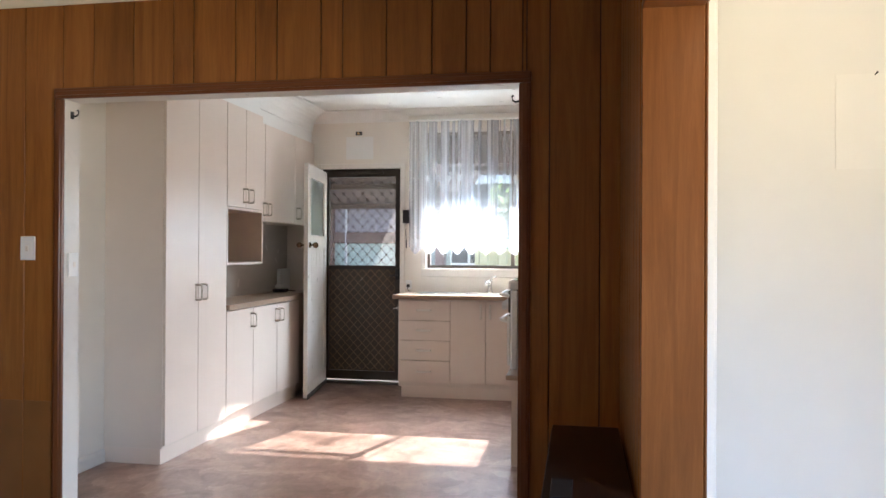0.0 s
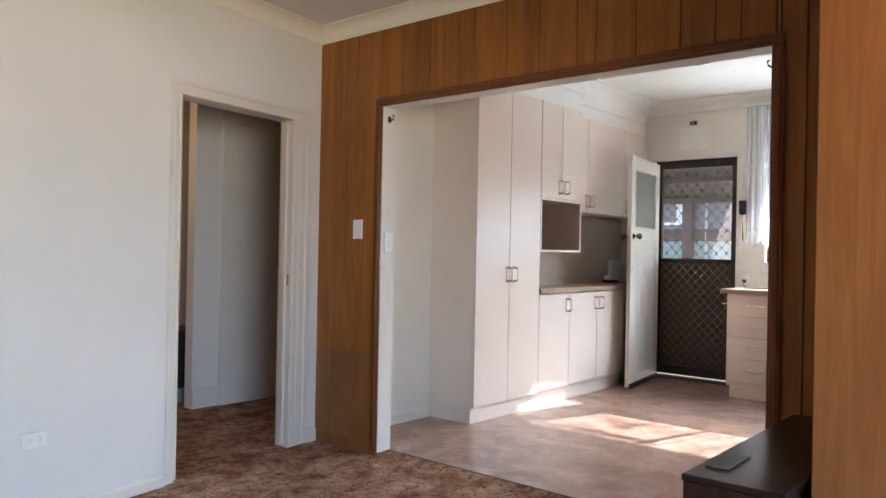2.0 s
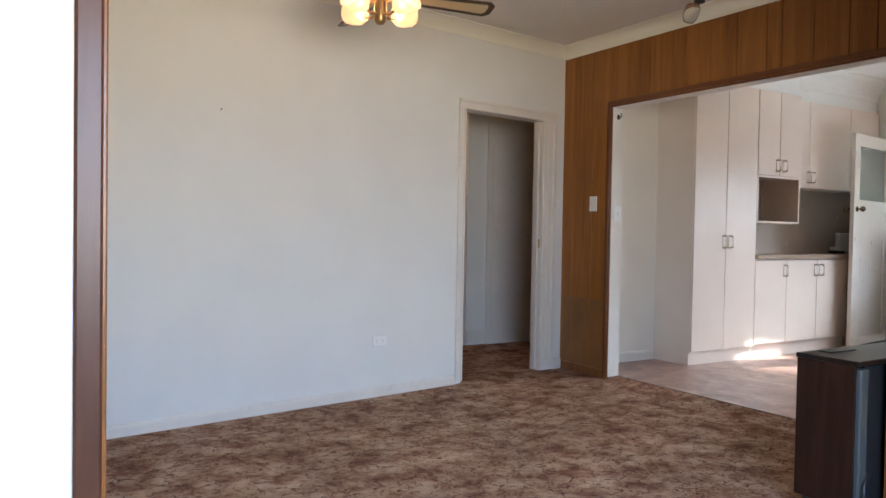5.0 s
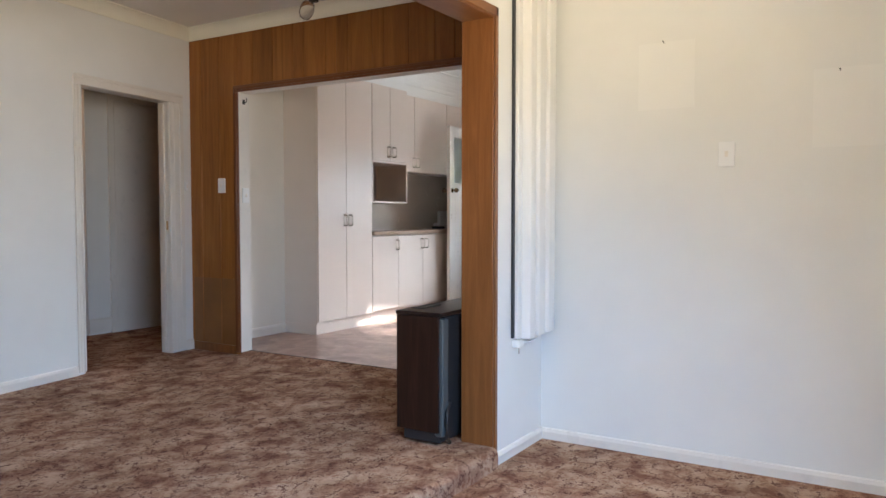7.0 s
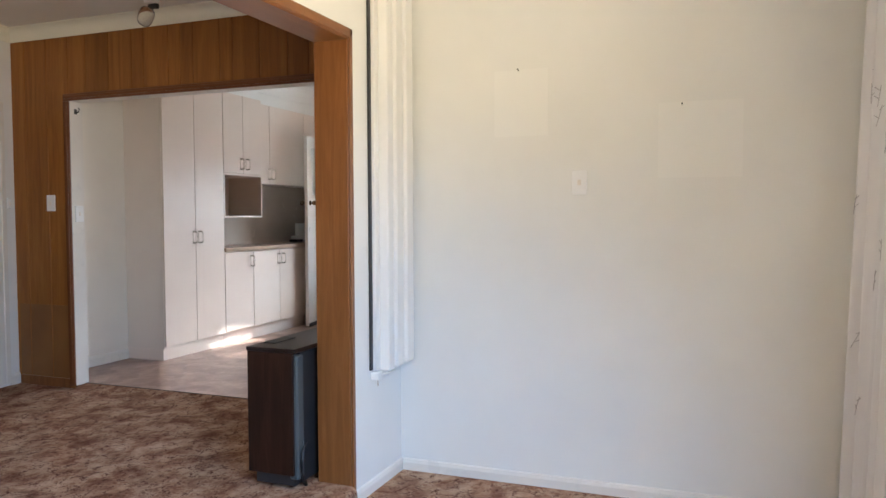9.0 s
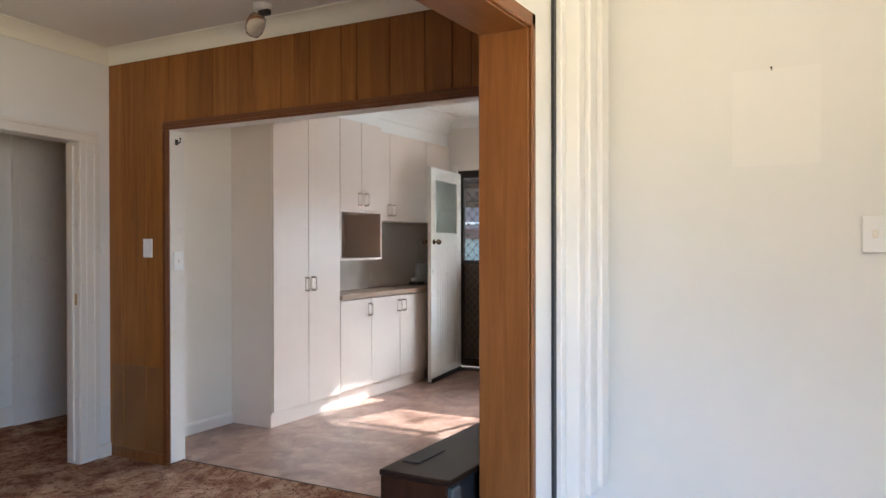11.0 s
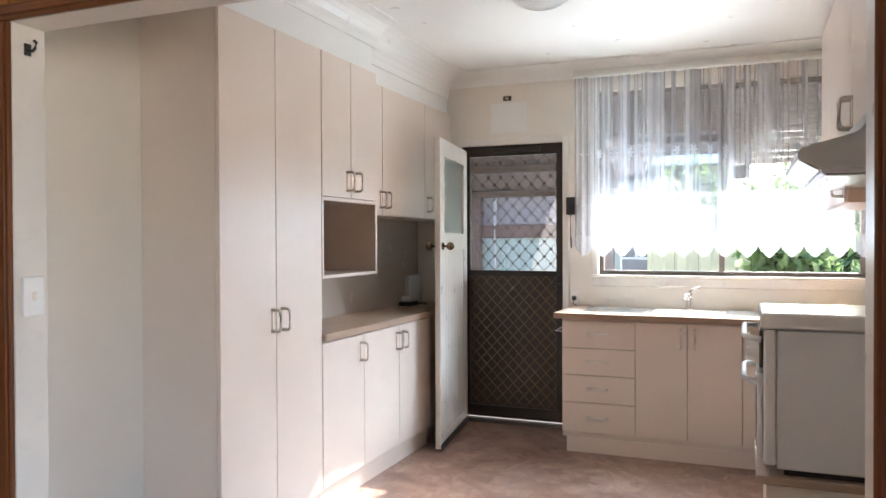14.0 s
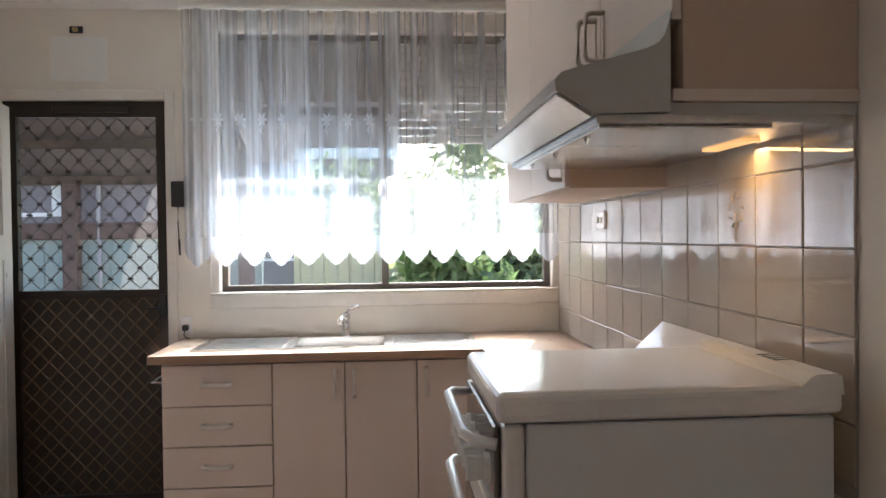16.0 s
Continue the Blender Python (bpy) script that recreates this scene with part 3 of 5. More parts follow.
# hall doorway casing
casing = thing("hall_door_frame", (LW, HY0, 0), "cream painted moulded door frame without its door", "door frame")
for y0, y1 in ((HY0 - 0.062, HY0), (HY1, HY1 + 0.152)):
    w = y1 - y0
    bm = boxed(LW, LW + 0.016, y0, y1, 0, HZ, bev=0.004)
    box(bm, LW + 0.014, LW + 0.019, y0 + w * 0.30, y0 + w * 0.50, 0, HZ, bev=0.002)
    box(bm, LW + 0.014, LW + 0.024, y0 + w * 0.70, y0 + w * 0.98, 0, HZ, bev=0.005, seg=2)
    part("architrave", bm, M["trim"], casing)
bm = boxed(LW, LW + 0.018, HY0 - 0.062, HY1 + 0.152, HZ, HZ + 0.075, bev=0.004)
box(bm, LW + 0.016, LW + 0.028, HY0 - 0.06, HY1 + 0.148, HZ + 0.05, HZ + 0.074, bev=0.004)
part("head_architrave", bm, M["trim"], casing)
for y0, y1 in ((HY0 - 0.018, HY0), (HY1, HY1 + 0.018)):
    bm = boxed(LW - 0.125, LW - 0.001, y0, y1, FZ, HZ, bev=0.002)
    part("jamb", bm, M["trim"], casing)
part("stop", boxed(LW - 0.09, LW - 0.045, HY1 - 0.014, HY1, 0, HZ - 0.02, bev=0.002), M["trim"], casing)
part("head_jamb", boxed(LW - 0.125, LW - 0.001, HY0, HY1, HZ, HZ + 0.018, bev=0.002), M["trim"], casing)
part("strike_plate", boxed(LW - 0.04, LW - 0.018, HY1 - 0.004, HY1, 0.98, 1.05, bev=0.001), M["brass"], casing, "small dark brass strike plate")

skewed(casing)

# panelling boards: x of each groove
grooves = [CX, -2.835, -2.62, -2.413, -2.245, -2.033, -1.825, -1.721, -1.509, -1.41, -1.303, -1.09, -0.987, -0.781, -0.572, -0.417, -0.31, -0.15, -0.05, 0.165, JX0]


def plank_x(x0, x1, z0, z1):
    g = 0.0024
    return boxed(x0 + g, x1 - g, PW, PW + 0.012, z0, z1, bev=0.002)


panelling = tagged(mesh_ob("panelled_wall_backing", wall_x(bmesh.new(), CX, JX0, PW + 0.0105, PW + 0.0135, FZ, CD, [(OX0 - 0.012, OX1 + 0.012, -1, OZ + 0.012)]), M["groove"]),
                   "orange-brown varnished plywood panelling with upright grooves", "wood panelling", kind="structure")
for a, b in zip(grooves, grooves[1:]):
    if b <= OX0 - 0.02 or a >= OX1 - 0.0:
        part("plank", plank_x(a, b, FZ, CD - 0.005), M["panel"], panelling)
    elif a < OX0 - 0.02 < b:
        part("plank", plank_x(a, OX0 - 0.012, FZ, CD - 0.005), M["panel"], panelling)
    else:
        x0, x1 = max(a, OX0 - 0.012), b
        if a < OX1 < b:
            part("plank", plank_x(OX1 + 0.012, b, FZ, CD - 0.005), M["panel"], panelling)
            x1 = OX1 + 0.012
        part("plank", plank_x(x0, x1, OZ + 0.015, CD - 0.005), M["panel"], panelling)
return_boards = tagged(mesh_ob("panelled_return_backing", boxed(JX0 - 0.0035, JX0 - 0.0005, JY1 + 0.02, PW, 0, CD), M["groove"]),
                       "dark varnished panelling on the short return wall", "wood panelling", kind="structure")
ys = [JY1 + 0.02, 2.31, 2.44, 2.62, 2.73, 2.93, 3.05, PW]
for a, b in zip(ys, ys[1:]):
    part("plank", boxed(JX0 - 0.016, JX0 - 0.004, a + 0.003, b - 0.003, 0, CD - 0.005, bev=0.004), M["panel"], return_boards)
fixed("panelling_skirting", boxed(CX + 0.035, OX0 - 0.05, PW - 0.014, PW, FZ, 0.05, bev=0.003), M["jamb"], "brown timber skirting under the panelling", "skirting")

# kitchen opening lining and trim
opening = thing("kitchen_opening_frame", (OX0, PW, 0), "dark stained timber trim round a white-lined kitchen opening", "door frame")
for x0, x1 in ((OX0 - 0.05, OX0 + 0.002), (OX1 - 0.002, OX1 + 0.05)):
    bm = boxed(x0, x1, PW - 0.016, PW, 0, OZ - 0.002, bev=0.004)
    box(bm, x0 + 0.012, x1 - 0.012, PW - 0.022, PW - 0.014, 0, OZ - 0.002, bev=0.003)
    part("architrave", bm, M["trimwood"], opening)
bm = boxed(OX0 - 0.05, OX1 + 0.05, PW - 0.016, PW, OZ, OZ + 0.05, bev=0.004)
box(bm, OX0 - 0.04, OX1 + 0.04, PW - 0.024, PW - 0.014, OZ + 0.014, OZ + 0.036, bev=0.003)
part("head_architrave", bm, M["trimwoodh"], opening)
for x0, x1 in ((OX0 - 0.012, OX0), (OX1, OX1 + 0.012)):
    part("lining", boxed(x0, x1, PW + 0.001, PB + 0.003, 0, OZ, bev=0.002), M["trim"], opening, "glossy white lining board")
part("head_lining", boxed(OX0 - 0.012, OX1 + 0.012, PW + 0.001, PB + 0.003, OZ, OZ + 0.012, bev=0.002), M["trim"], opening, "glossy white lining board")

# wide opening casing
wide = thing("wide_opening_frame", (JX0, JY0, 0), "orange-brown varnished timber casing round a wide opening", "door frame")
part("jamb", boxed(JX0 - 0.014, JX1 + 0.001, JY1 - 0.004, JY1 + 0.018, FZ - 0.03, 2.05, bev=0.003), M["jamb"], wide)
part("jamb", boxed(JX0 - 0.014, JX1 + 0.001, JY0 - 0.018, JY0 + 0.004, FZ - 0.03, 2.05, bev=0.003), M["jamb"], wide)
part("header", boxed(JX0 - 0.014, JX1 + 0.001, JY0 - 0.018, JY1 + 0.018, 2.028, 2.05, bev=0.003), M["jambh"], wide)
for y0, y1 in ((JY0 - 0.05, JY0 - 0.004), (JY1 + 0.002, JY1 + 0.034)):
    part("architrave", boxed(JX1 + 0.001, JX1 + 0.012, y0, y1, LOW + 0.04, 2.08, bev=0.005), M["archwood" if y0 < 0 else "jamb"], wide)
part("architrave", boxed(JX1 + 0.001, JX1 + 0.012, JY0 - 0.05, JY1 + 0.034, 2.034, 2.08, bev=0.005), M["jambh"], wide)


# ---- kitchen cabinets ----
def d_handle(bm, p, out, along, length=0.112, depth=0.048, r=0.0072):
    """A D-shaped bar handle that stands out from a door face."""
    p, o, a = Vector(p), Vector(out), Vector(along)
    h = length / 2
    pts = [p - a * h, p - a * h + o * depth * 0.7, p - a * (h - 0.004) + o * depth * 0.9, p - a * (h - 0.012) + o * depth, p + a * (h - 0.012) + o * depth, p + a * (h - 0.004) + o * depth * 0.9, p + a * h + o * depth * 0.7, p + a * h]
    tube(bm, pts, r, 8)
    return tube(bm, [p - a * h, p - a * h * 0.3, p + a * h * 0.3, p + a * h], r * 0.62, 6)


def cab_door_x(parent, x, y0, y1, z0, z1, handle=None, side=1, mat="cab", hmat="handle", hlen=0.10):
    """A flat laminate door in a plane x = const that faces side; handle: (y, z)."""
    g = 0.0022
    xa, xb = (x - 0.018, x) if side > 0 else (x, x + 0.018)
    door = part("door", boxed(xa, xb, y0 + g, y1 - g, z0 + g, z1 - g, bev=0.0025, seg=2), M[mat], parent)
    if handle:
        part("handle", d_handle(bmesh.new(), (x, handle[0], handle[1]), (side, 0, 0), (0, 0, 1), hlen), M[hmat], door, "bronze D-shaped handle", True)
    return door


PX = -2.432
pantry = thing("pantry_cabinet", (-2.64, 4.6, 0), "tall cream laminate pantry cupboard with two doors", "cupboard")
part("body", boxed(KW + 0.002, PX - 0.0195, 4.205, 5.018, 0.10, 2.415, bev=0.001), M["cabside"], pantry)
part("kickboard", boxed(KW + 0.002, PX - 0.03, 4.205, 5.018, 0.002, 0.10), M["cab"], pantry)
part("carcass_edge", boxed(PX - 0.0193, PX - 0.0185, 4.21, 5.013, 0.115, 2.41), M["niche"], pantry)
cab_door_x(pantry, PX, 4.205, 4.611, 0.115, 2.41, (4.575, 1.05))
cab_door_x(pantry, PX, 4.611, 5.018, 0.115, 2.41, (4.65, 1.05))

unit = thing("wall_cabinet", (-2.64, 5.33, 1.24), "cream wall cabinet with an open microwave niche below", "cabinet")
bm = bmesh.new()
Y0, Y1, N0, N1 = 5.022, 5.640, 1.238, 1.632
box(bm, KW + 0.003, PX, Y0, Y0 + 0.016, N0, N1)
box(bm, KW + 0.003, PX, Y1 - 0.016, Y1, N0, N1)
box(bm, KW + 0.003, PX, Y0, Y1, N0 - 0.016, N0)
box(bm, KW + 0.003, PX, Y0, Y1, N1, N1 + 0.016)
part("niche_frame", bm, M["cab"], unit)
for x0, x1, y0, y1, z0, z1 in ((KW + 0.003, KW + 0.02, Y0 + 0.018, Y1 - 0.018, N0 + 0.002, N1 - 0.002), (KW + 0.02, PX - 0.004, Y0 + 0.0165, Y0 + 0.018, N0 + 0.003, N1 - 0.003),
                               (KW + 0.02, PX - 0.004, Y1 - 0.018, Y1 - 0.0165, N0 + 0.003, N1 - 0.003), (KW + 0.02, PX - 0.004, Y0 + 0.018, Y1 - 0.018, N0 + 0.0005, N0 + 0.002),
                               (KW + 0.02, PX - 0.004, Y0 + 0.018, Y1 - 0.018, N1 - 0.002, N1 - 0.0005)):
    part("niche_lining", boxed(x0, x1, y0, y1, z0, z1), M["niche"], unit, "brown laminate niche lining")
part("body", boxed(KW + 0.003, PX - 0.0195, Y0, Y1, N1 + 0.017, 2.415), M["cabside"], unit)
part("carcass_edge", boxed(PX - 0.0193, PX - 0.0185, Y0 + 0.005, Y1 - 0.005, N1 + 0.02, 2.41), M["niche"], unit)
cab_door_x(unit, PX, Y0, 5.331, N1 + 0.018, 2.41, (5.283, 1.745))
cab_door_x(unit, PX, 5.331, Y1, N1 + 0.018, 2.41, (5.375, 1.745))

UX = -2.56
upper = thing("wall_cabinet", (-2.7, 6.4, 1.577), "cream wall cabinet above the brown worktop", "cabinet")
part("body", boxed(KW + 0.003, UX - 0.0195, 5.642, KN - 0.004, 1.577, 2.415), M["cabside"], upper)
part("carcass_edge", boxed(UX - 0.0193, UX - 0.0185, 5.65, KN - 0.008, 1.58, 2.41), M["niche"], upper)
cab_door_x(upper, UX, 5.645, 5.975, 1.577, 2.41, (5.94, 1.68))
cab_door_x(upper, UX, 5.975, 6.66, 1.577, 2.41, (6.01, 1.68))
cab_door_x(upper, UX, 6.66, KN - 0.006, 1.577, 2.41, (6.70, 1.68))

base = thing("base_cabinet", (-2.64, 5.75, 0), "low cream laminate cupboards with bronze handles", "cabinet")
part("body", boxed(KW + 0.003, PX - 0.0195, 5.022, 6.45, 0.11, 0.893), M["cabside"], base)
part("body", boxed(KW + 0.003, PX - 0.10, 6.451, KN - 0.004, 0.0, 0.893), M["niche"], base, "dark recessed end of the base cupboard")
part("kickboard", boxed(KW + 0.003, PX - 0.03, 5.022, 6.445, 0.002, 0.11), M["cab"], base)
part("carcass_edge", boxed(PX - 0.0193, PX - 0.0185, 5.027, 6.445, 0.125, 0.885), M["edging"], base)
for (a, b, hy) in ((5.022, 5.476, 5.43), (5.476, 5.945, 5.905), (5.945, 6.45, 5.985)):
    cab_door_x(base, PX, a, b, 0.125, 0.885, (hy, 0.79))
bm = prism(bmesh.new(), [(KW + 0.003, 5.021), (PX + 0.012, 5.021), (PX + 0.02, 5.03), (PX + 0.02, 6.42), (PX - 0.08, 6.52), (PX - 0.08, KN - 0.004), (KW + 0.003, KN - 0.004)], "z", 0.895, 0.932)
tagged(mesh_ob("worktop", bm, M["top"]), "brown laminate worktop along the wall", "worktop")
fixed("splashback_panel", boxed(KW, KW + 0.004, 5.022, KN, 0.933, 1.62), M["splash"], "taupe splashback panel above the worktop", "splashback")
fixed("bulkhead", boxed(KW, PX - 0.03, 4.205, 5.64, 2.417, CK), M["kceil"], "white plaster bulkhead above the cupboards", "bulkhead")
fixed("bulkhead_low", boxed(KW, UX - 0.03, 5.641, KN, 2.417, CK), M["kceil"], "white plaster bulkhead above the wall cabinets", "bulkhead")
fixed("cornice_kitchen_west", cove(bmesh.new(), "y", PX - 0.03, 1, 4.0, 5.70, CK, 0.15), M["kceil"], "white coved kitchen cornice", "cornice")
fixed("cornice_kitchen_west_low", cove(bmesh.new(), "y", UX - 0.03, 1, 5.60, KN, CK, 0.19), M["kceil"], "white coved kitchen cornice", "cornice")

# sink bench
BY = 6.619
bench = thing("sink_cabinet", (-0.6, 6.9, 0), "cream laminate sink cupboard with four drawers", "cabinet")
part("body", boxed(-1.545, KE - 0.003, BY + 0.0195, KN - 0.003, 0.10, 0.893), M["cabside"], bench)
part("kickboard", boxed(-1.515, KE - 0.003, BY + 0.012, KN - 0.003, 0.002, 0.10), M["cab"], bench)
part("carcass_edge", boxed(-1.538, -0.10, BY + 0.0185, BY + 0.0192, 0.14, 0.883), M["niche"], bench)
for z0, z1 in ((0.699, 0.885), (0.52, 0.699), (0.337, 0.52), (0.135, 0.337)):
    dr = part("drawer_front", boxed(-1.543, -1.066, BY, BY + 0.018, z0 + 0.003, z1 - 0.003, bev=0.0025, seg=2), M["cab"], bench)
    part("handle", d_handle(bmesh.new(), (-1.305, BY, (z0 + z1) / 2 + 0.005), (0, -1, 0), (1, 0, 0), 0.12, 0.034, 0.0095), M["pale_handle"], dr, "pale metal bar handle", True)
for a, b, hx in ((-1.064, -0.742, -0.785), (-0.742, -0.418, -0.70), (-0.418, -0.10, -0.375)):
    door = part("door", boxed(a + 0.0028, b - 0.0028, BY, BY + 0.018, 0.137, 0.883, bev=0.0025, seg=2), M["cab"], bench)
    part("handle", d_handle(bmesh.new(), (hx, BY, 0.79), (0, -1, 0), (0, 0, 1), 0.115, 0.034, 0.0095), M["pale_handle"], door, "pale metal bar handle", True)
part("towel_rail", tube(bmesh.new(), [(-1.545, 6.68, 0.80), (-1.60, 6.68, 0.80), (-1.61, 6.69, 0.80), (-1.61, 7.05, 0.80), (-1.60, 7.06, 0.80), (-1.545, 7.06, 0.80)], 0.005), M["chrome"], bench, "small chrome side rail", True)

SX0, SX1, SY0, SY1 = -0.985, -0.56, 6.72, 7.06
bm = bmesh.new()
wall = [(-1.592, SX0, BY - 0.034, KN - 0.003), (SX1, KE - 0.003, BY - 0.034, KN - 0.003), (SX0, SX1, BY - 0.034, SY0), (SX0, SX1, SY1, KN - 0.003)]
for x0, x1, y0, y1 in wall:
    box(bm, x0, x1, y0, y1, 0.895, 0.932)
box(bm, -0.12, KE - 0.003, 5.125, BY - 0.034, 0.895, 0.932)
bmesh.ops.remove_doubles(bm, verts=bm.verts, dist=0.0005)
sink_top = tagged(mesh_ob("worktop", bm, M["top"]), "pale brown laminate sink worktop round the corner", "worktop")
part("edge_strip", boxed(-1.590, -0.122, BY - 0.0362, BY - 0.0342, 0.8965, 0.9305, bev=0.0008), M["edge"], sink_top, "brown laminate front edge")
part("edge_strip", boxed(-1.5942, -1.5922, BY - 0.032, KN - 0.004, 0.8965, 0.9305, bev=0.0008), M["edge"], sink_top, "brown laminate end edge")
corner = thing("corner_cabinet", (0.05, 6.0, 0), "cream laminate corner base cupboard", "cabinet")
part("body", boxed(-0.09, KE - 0.003, 5.125, BY - 0.0, 0.0, 0.893), M["cabside"], corner)

sink = thing("kitchen_sink", (-0.77, 6.88, 0.932), "stainless steel sink with drainers on both sides", "sink")
bm = bmesh.new()
for x0, x1, y0, y1 in ((-1.44, SX0, 6.69, 7.11), (SX1, -0.12, 6.69, 7.11), (SX0, SX1, 6.69, SY0), (SX0, SX1, SY1, 7.11)):
    box(bm, x0, x1, y0, y1, 0.932, 0.938)
for k in range(7):
    y = 6.75 + k * 0.05
    for x0, x1 in ((-1.40, -1.03), (-0.52, -0.16)):
        part("drainer_ridge", tube(bmesh.new(), [(x0, y, 0.938), (x1, y, 0.938)], 0.004, 6), M["steel"], sink)
part("drainer", bm, M["steel"], sink)
bm = bmesh.new()
d = 0.16
for x0, x1, y0, y1 in ((SX0, SX0 + 0.004, SY0, SY1), (SX1 - 0.004, SX1, SY0, SY1), (SX0, SX1, SY0, SY0 + 0.004), (SX0, SX1, SY1 - 0.004, SY1)):
    box(bm, x0, x1, y0, y1, 0.937 - d, 0.937)
box(bm, SX0, SX1, SY0, SY1, 0.93 - d, 0.937 - d)
part("bowl", bm, M["steel"], sink)
tap = thing("kitchen_tap", (-0.76, 7.085, 0.938), "chrome single lever mixer tap behind the sink", "tap")
part("base", lathe(bmesh.new(), [(0.001, 0), (0.028, 0), (0.028, 0.006), (0.022, 0.012), (0.022, 0.085), (0.026, 0.095), (0.024, 0.115), (0.001, 0.12)], (-0.76, 7.085, 0.938)), M["chrome"], tap, smooth=True)
part("spout", tube(bmesh.new(), [(-0.76, 7.08, 1.0), (-0.765, 7.03, 1.03), (-0.77, 6.96, 1.045), (-0.775, 6.91, 1.04), (-0.777, 6.895, 1.02)], 0.011, 10), M["chrome"], tap, smooth=True)
part("lever", tube(bmesh.new(), [(-0.76, 7.085, 1.055), (-0.74, 7.07, 1.08), (-0.69, 7.05, 1.092)], 0.008, 8), M["chrome"], tap, smooth=True)

# ---- stove on its stand ----
stand = thing("stove_stand", (0.0, 4.85, 0), "low cream cupboard base with a brown ledge under the stove", "stand")
part("body", boxed(-0.33, KE - 0.004, 4.60, 5.10, 0.0, 0.535), M["cabside"], stand)
part("ledge", boxed(-0.365, KE - 0.004, 4.585, 5.11, 0.536, 0.566, bev=0.004), M["top"], stand)
SF, SN, SB, STOP = -0.34, 4.607, 5.095, 1.152
stove = thing("stove", (0.0, 4.85, 0.567), "white enamel electric stove with a grey side", "stove")
part("body", boxed(SF + 0.045, 0.298, SN, SB, 0.59, STOP - 0.062, bev=0.004), M["stoveside"], stove, "grey enamel side and back")
part("foot", boxed(SF + 0.07, 0.29, SN + 0.02, SB - 0.02, 0.567, 0.59), M["black"], stove)
part("front_frame", boxed(SF, SF + 0.043, SN - 0.004, SB + 0.004, 0.60, STOP - 0.06, bev=0.012, seg=3), M["enamel"], stove)
bm = boxed(SF - 0.012, 0.312, SN - 0.012, SB + 0.012, STOP - 0.058, STOP, bev=0.016, seg=3)
part("cooktop", bm, M["enamel"], stove, "glossy white enamel cooktop")
bm = prism(bmesh.new(), [(0.225, STOP - 0.004), (0.236, STOP + 0.004), (0.246, STOP + 0.014), (0.258, STOP + 0.019), (0.298, STOP + 0.020), (0.308, STOP + 0.014), (0.311, STOP - 0.02), (0.225, STOP - 0.02)], "y", SN - 0.010, SB + 0.010)
part("splash_ridge", bm, M["enamel"], stove)
for k in range(4):
    part("vent_slot", boxed(0.262, 0.296, 4.76 + k * 0.024, 4.768 + k * 0.024, STOP + 0.016, STOP + 0.0206), M["black"], stove)
door = part("oven_door", boxed(SF - 0.022, SF - 0.001, SN + 0.02, SB - 0.02, 0.62, 0.93, bev=0.008, seg=2), M["enamel"], stove)
part("oven_glass", boxed(SF - 0.0245, SF - 0.0225, SN + 0.05, SB - 0.05, 0.65, 0.87, bev=0.0006), M["brownglass"], door, "brown tinted oven glass")
part("control_panel", boxed(SF - 0.014, SF - 0.001, SN + 0.012, SB - 0.012, 0.95, STOP - 0.065, bev=0.004), M["brownglass"], stove, "glossy brown control panel")
for k in range(5):
    y = SN + 0.08 + k * 0.082
    bm = cyl(bmesh.new(), (SF - 0.013, y, 0.99), (SF - 0.024, y, 0.99), 0.030, 0.028, 18)
    cyl(bm, (SF - 0.024, y, 0.99), (SF - 0.056, y, 0.99), 0.021, 0.018, 16)
    box(bm, SF - 0.060, SF - 0.024, y - 0.005, y + 0.005, 0.966, 1.014, bev=0.002)
    part("knob", bm, M["white"], stove)
for z, y0, y1 in ((1.055, SN + 0.005, SB - 0.005), (0.895, SN + 0.03, SB - 0.03)):
    pts = [(SF - 0.01, y0, z), (SF - 0.05, y0 + 0.015, z + 0.006), (SF - 0.065, y0 + 0.06, z + 0.008), (SF - 0.065, y1 - 0.06, z + 0.008), (SF - 0.05, y1 - 0.015, z + 0.006), (SF - 0.01, y1, z)]
    part("handle", tube(bmesh.new(), pts, 0.011, 10), M["white"], stove, "curved white handle", True)
# solid white slab modelled in place of a bright triangular reflection behind the stove
bm = prism(bmesh.new(), [(0.12, 0.933), (0.13, 0.933), (0.355, 1.15), (0.345, 1.155), (0.115, 0.945)], "y", 5.15, 5.62)
tagged(mesh_ob("white_tray", bm, M["enamel"]), "white slanted slab in place of a triangular reflection by the tiled wall", "tray")

# ---- rangehood and cabinets on the east wall ----
hood = thing("rangehood", (0.1, 5.12, 1.66), "slim metallic rangehood with a lit lamp", "rangehood")
H0, H1 = 4.64, 5.60
out = [(-0.226, 1.712), (-0.228, 1.732), (-0.214, 1.747), (-0.19, 1.754), (-0.11, 1.776), (-0.05, 1.792), (-0.028, 1.802), (-0.015, 1.818), (-0.008, 1.84), (-0.004, 1.868), (-0.004, 1.672), (-0.15, 1.668)]
part("canopy", prism(bmesh.new(), [(x, z) for x, z in out], "y", H0 + 0.002, H1 - 0.002), M["hoodpaint"], hood)
part("visor", prism(bmesh.new(), [(-0.222, 1.7065), (-0.154, 1.6665), (-0.157, 1.6625), (-0.226, 1.7035)], "y", H0 + 0.006, H1 - 0.006), M["steel"], hood, "polished slanted front visor")
part("underside", boxed(-0.148, 0.34, H0 + 0.004, H1 - 0.004, 1.652, 1.667), M["steel"], hood)
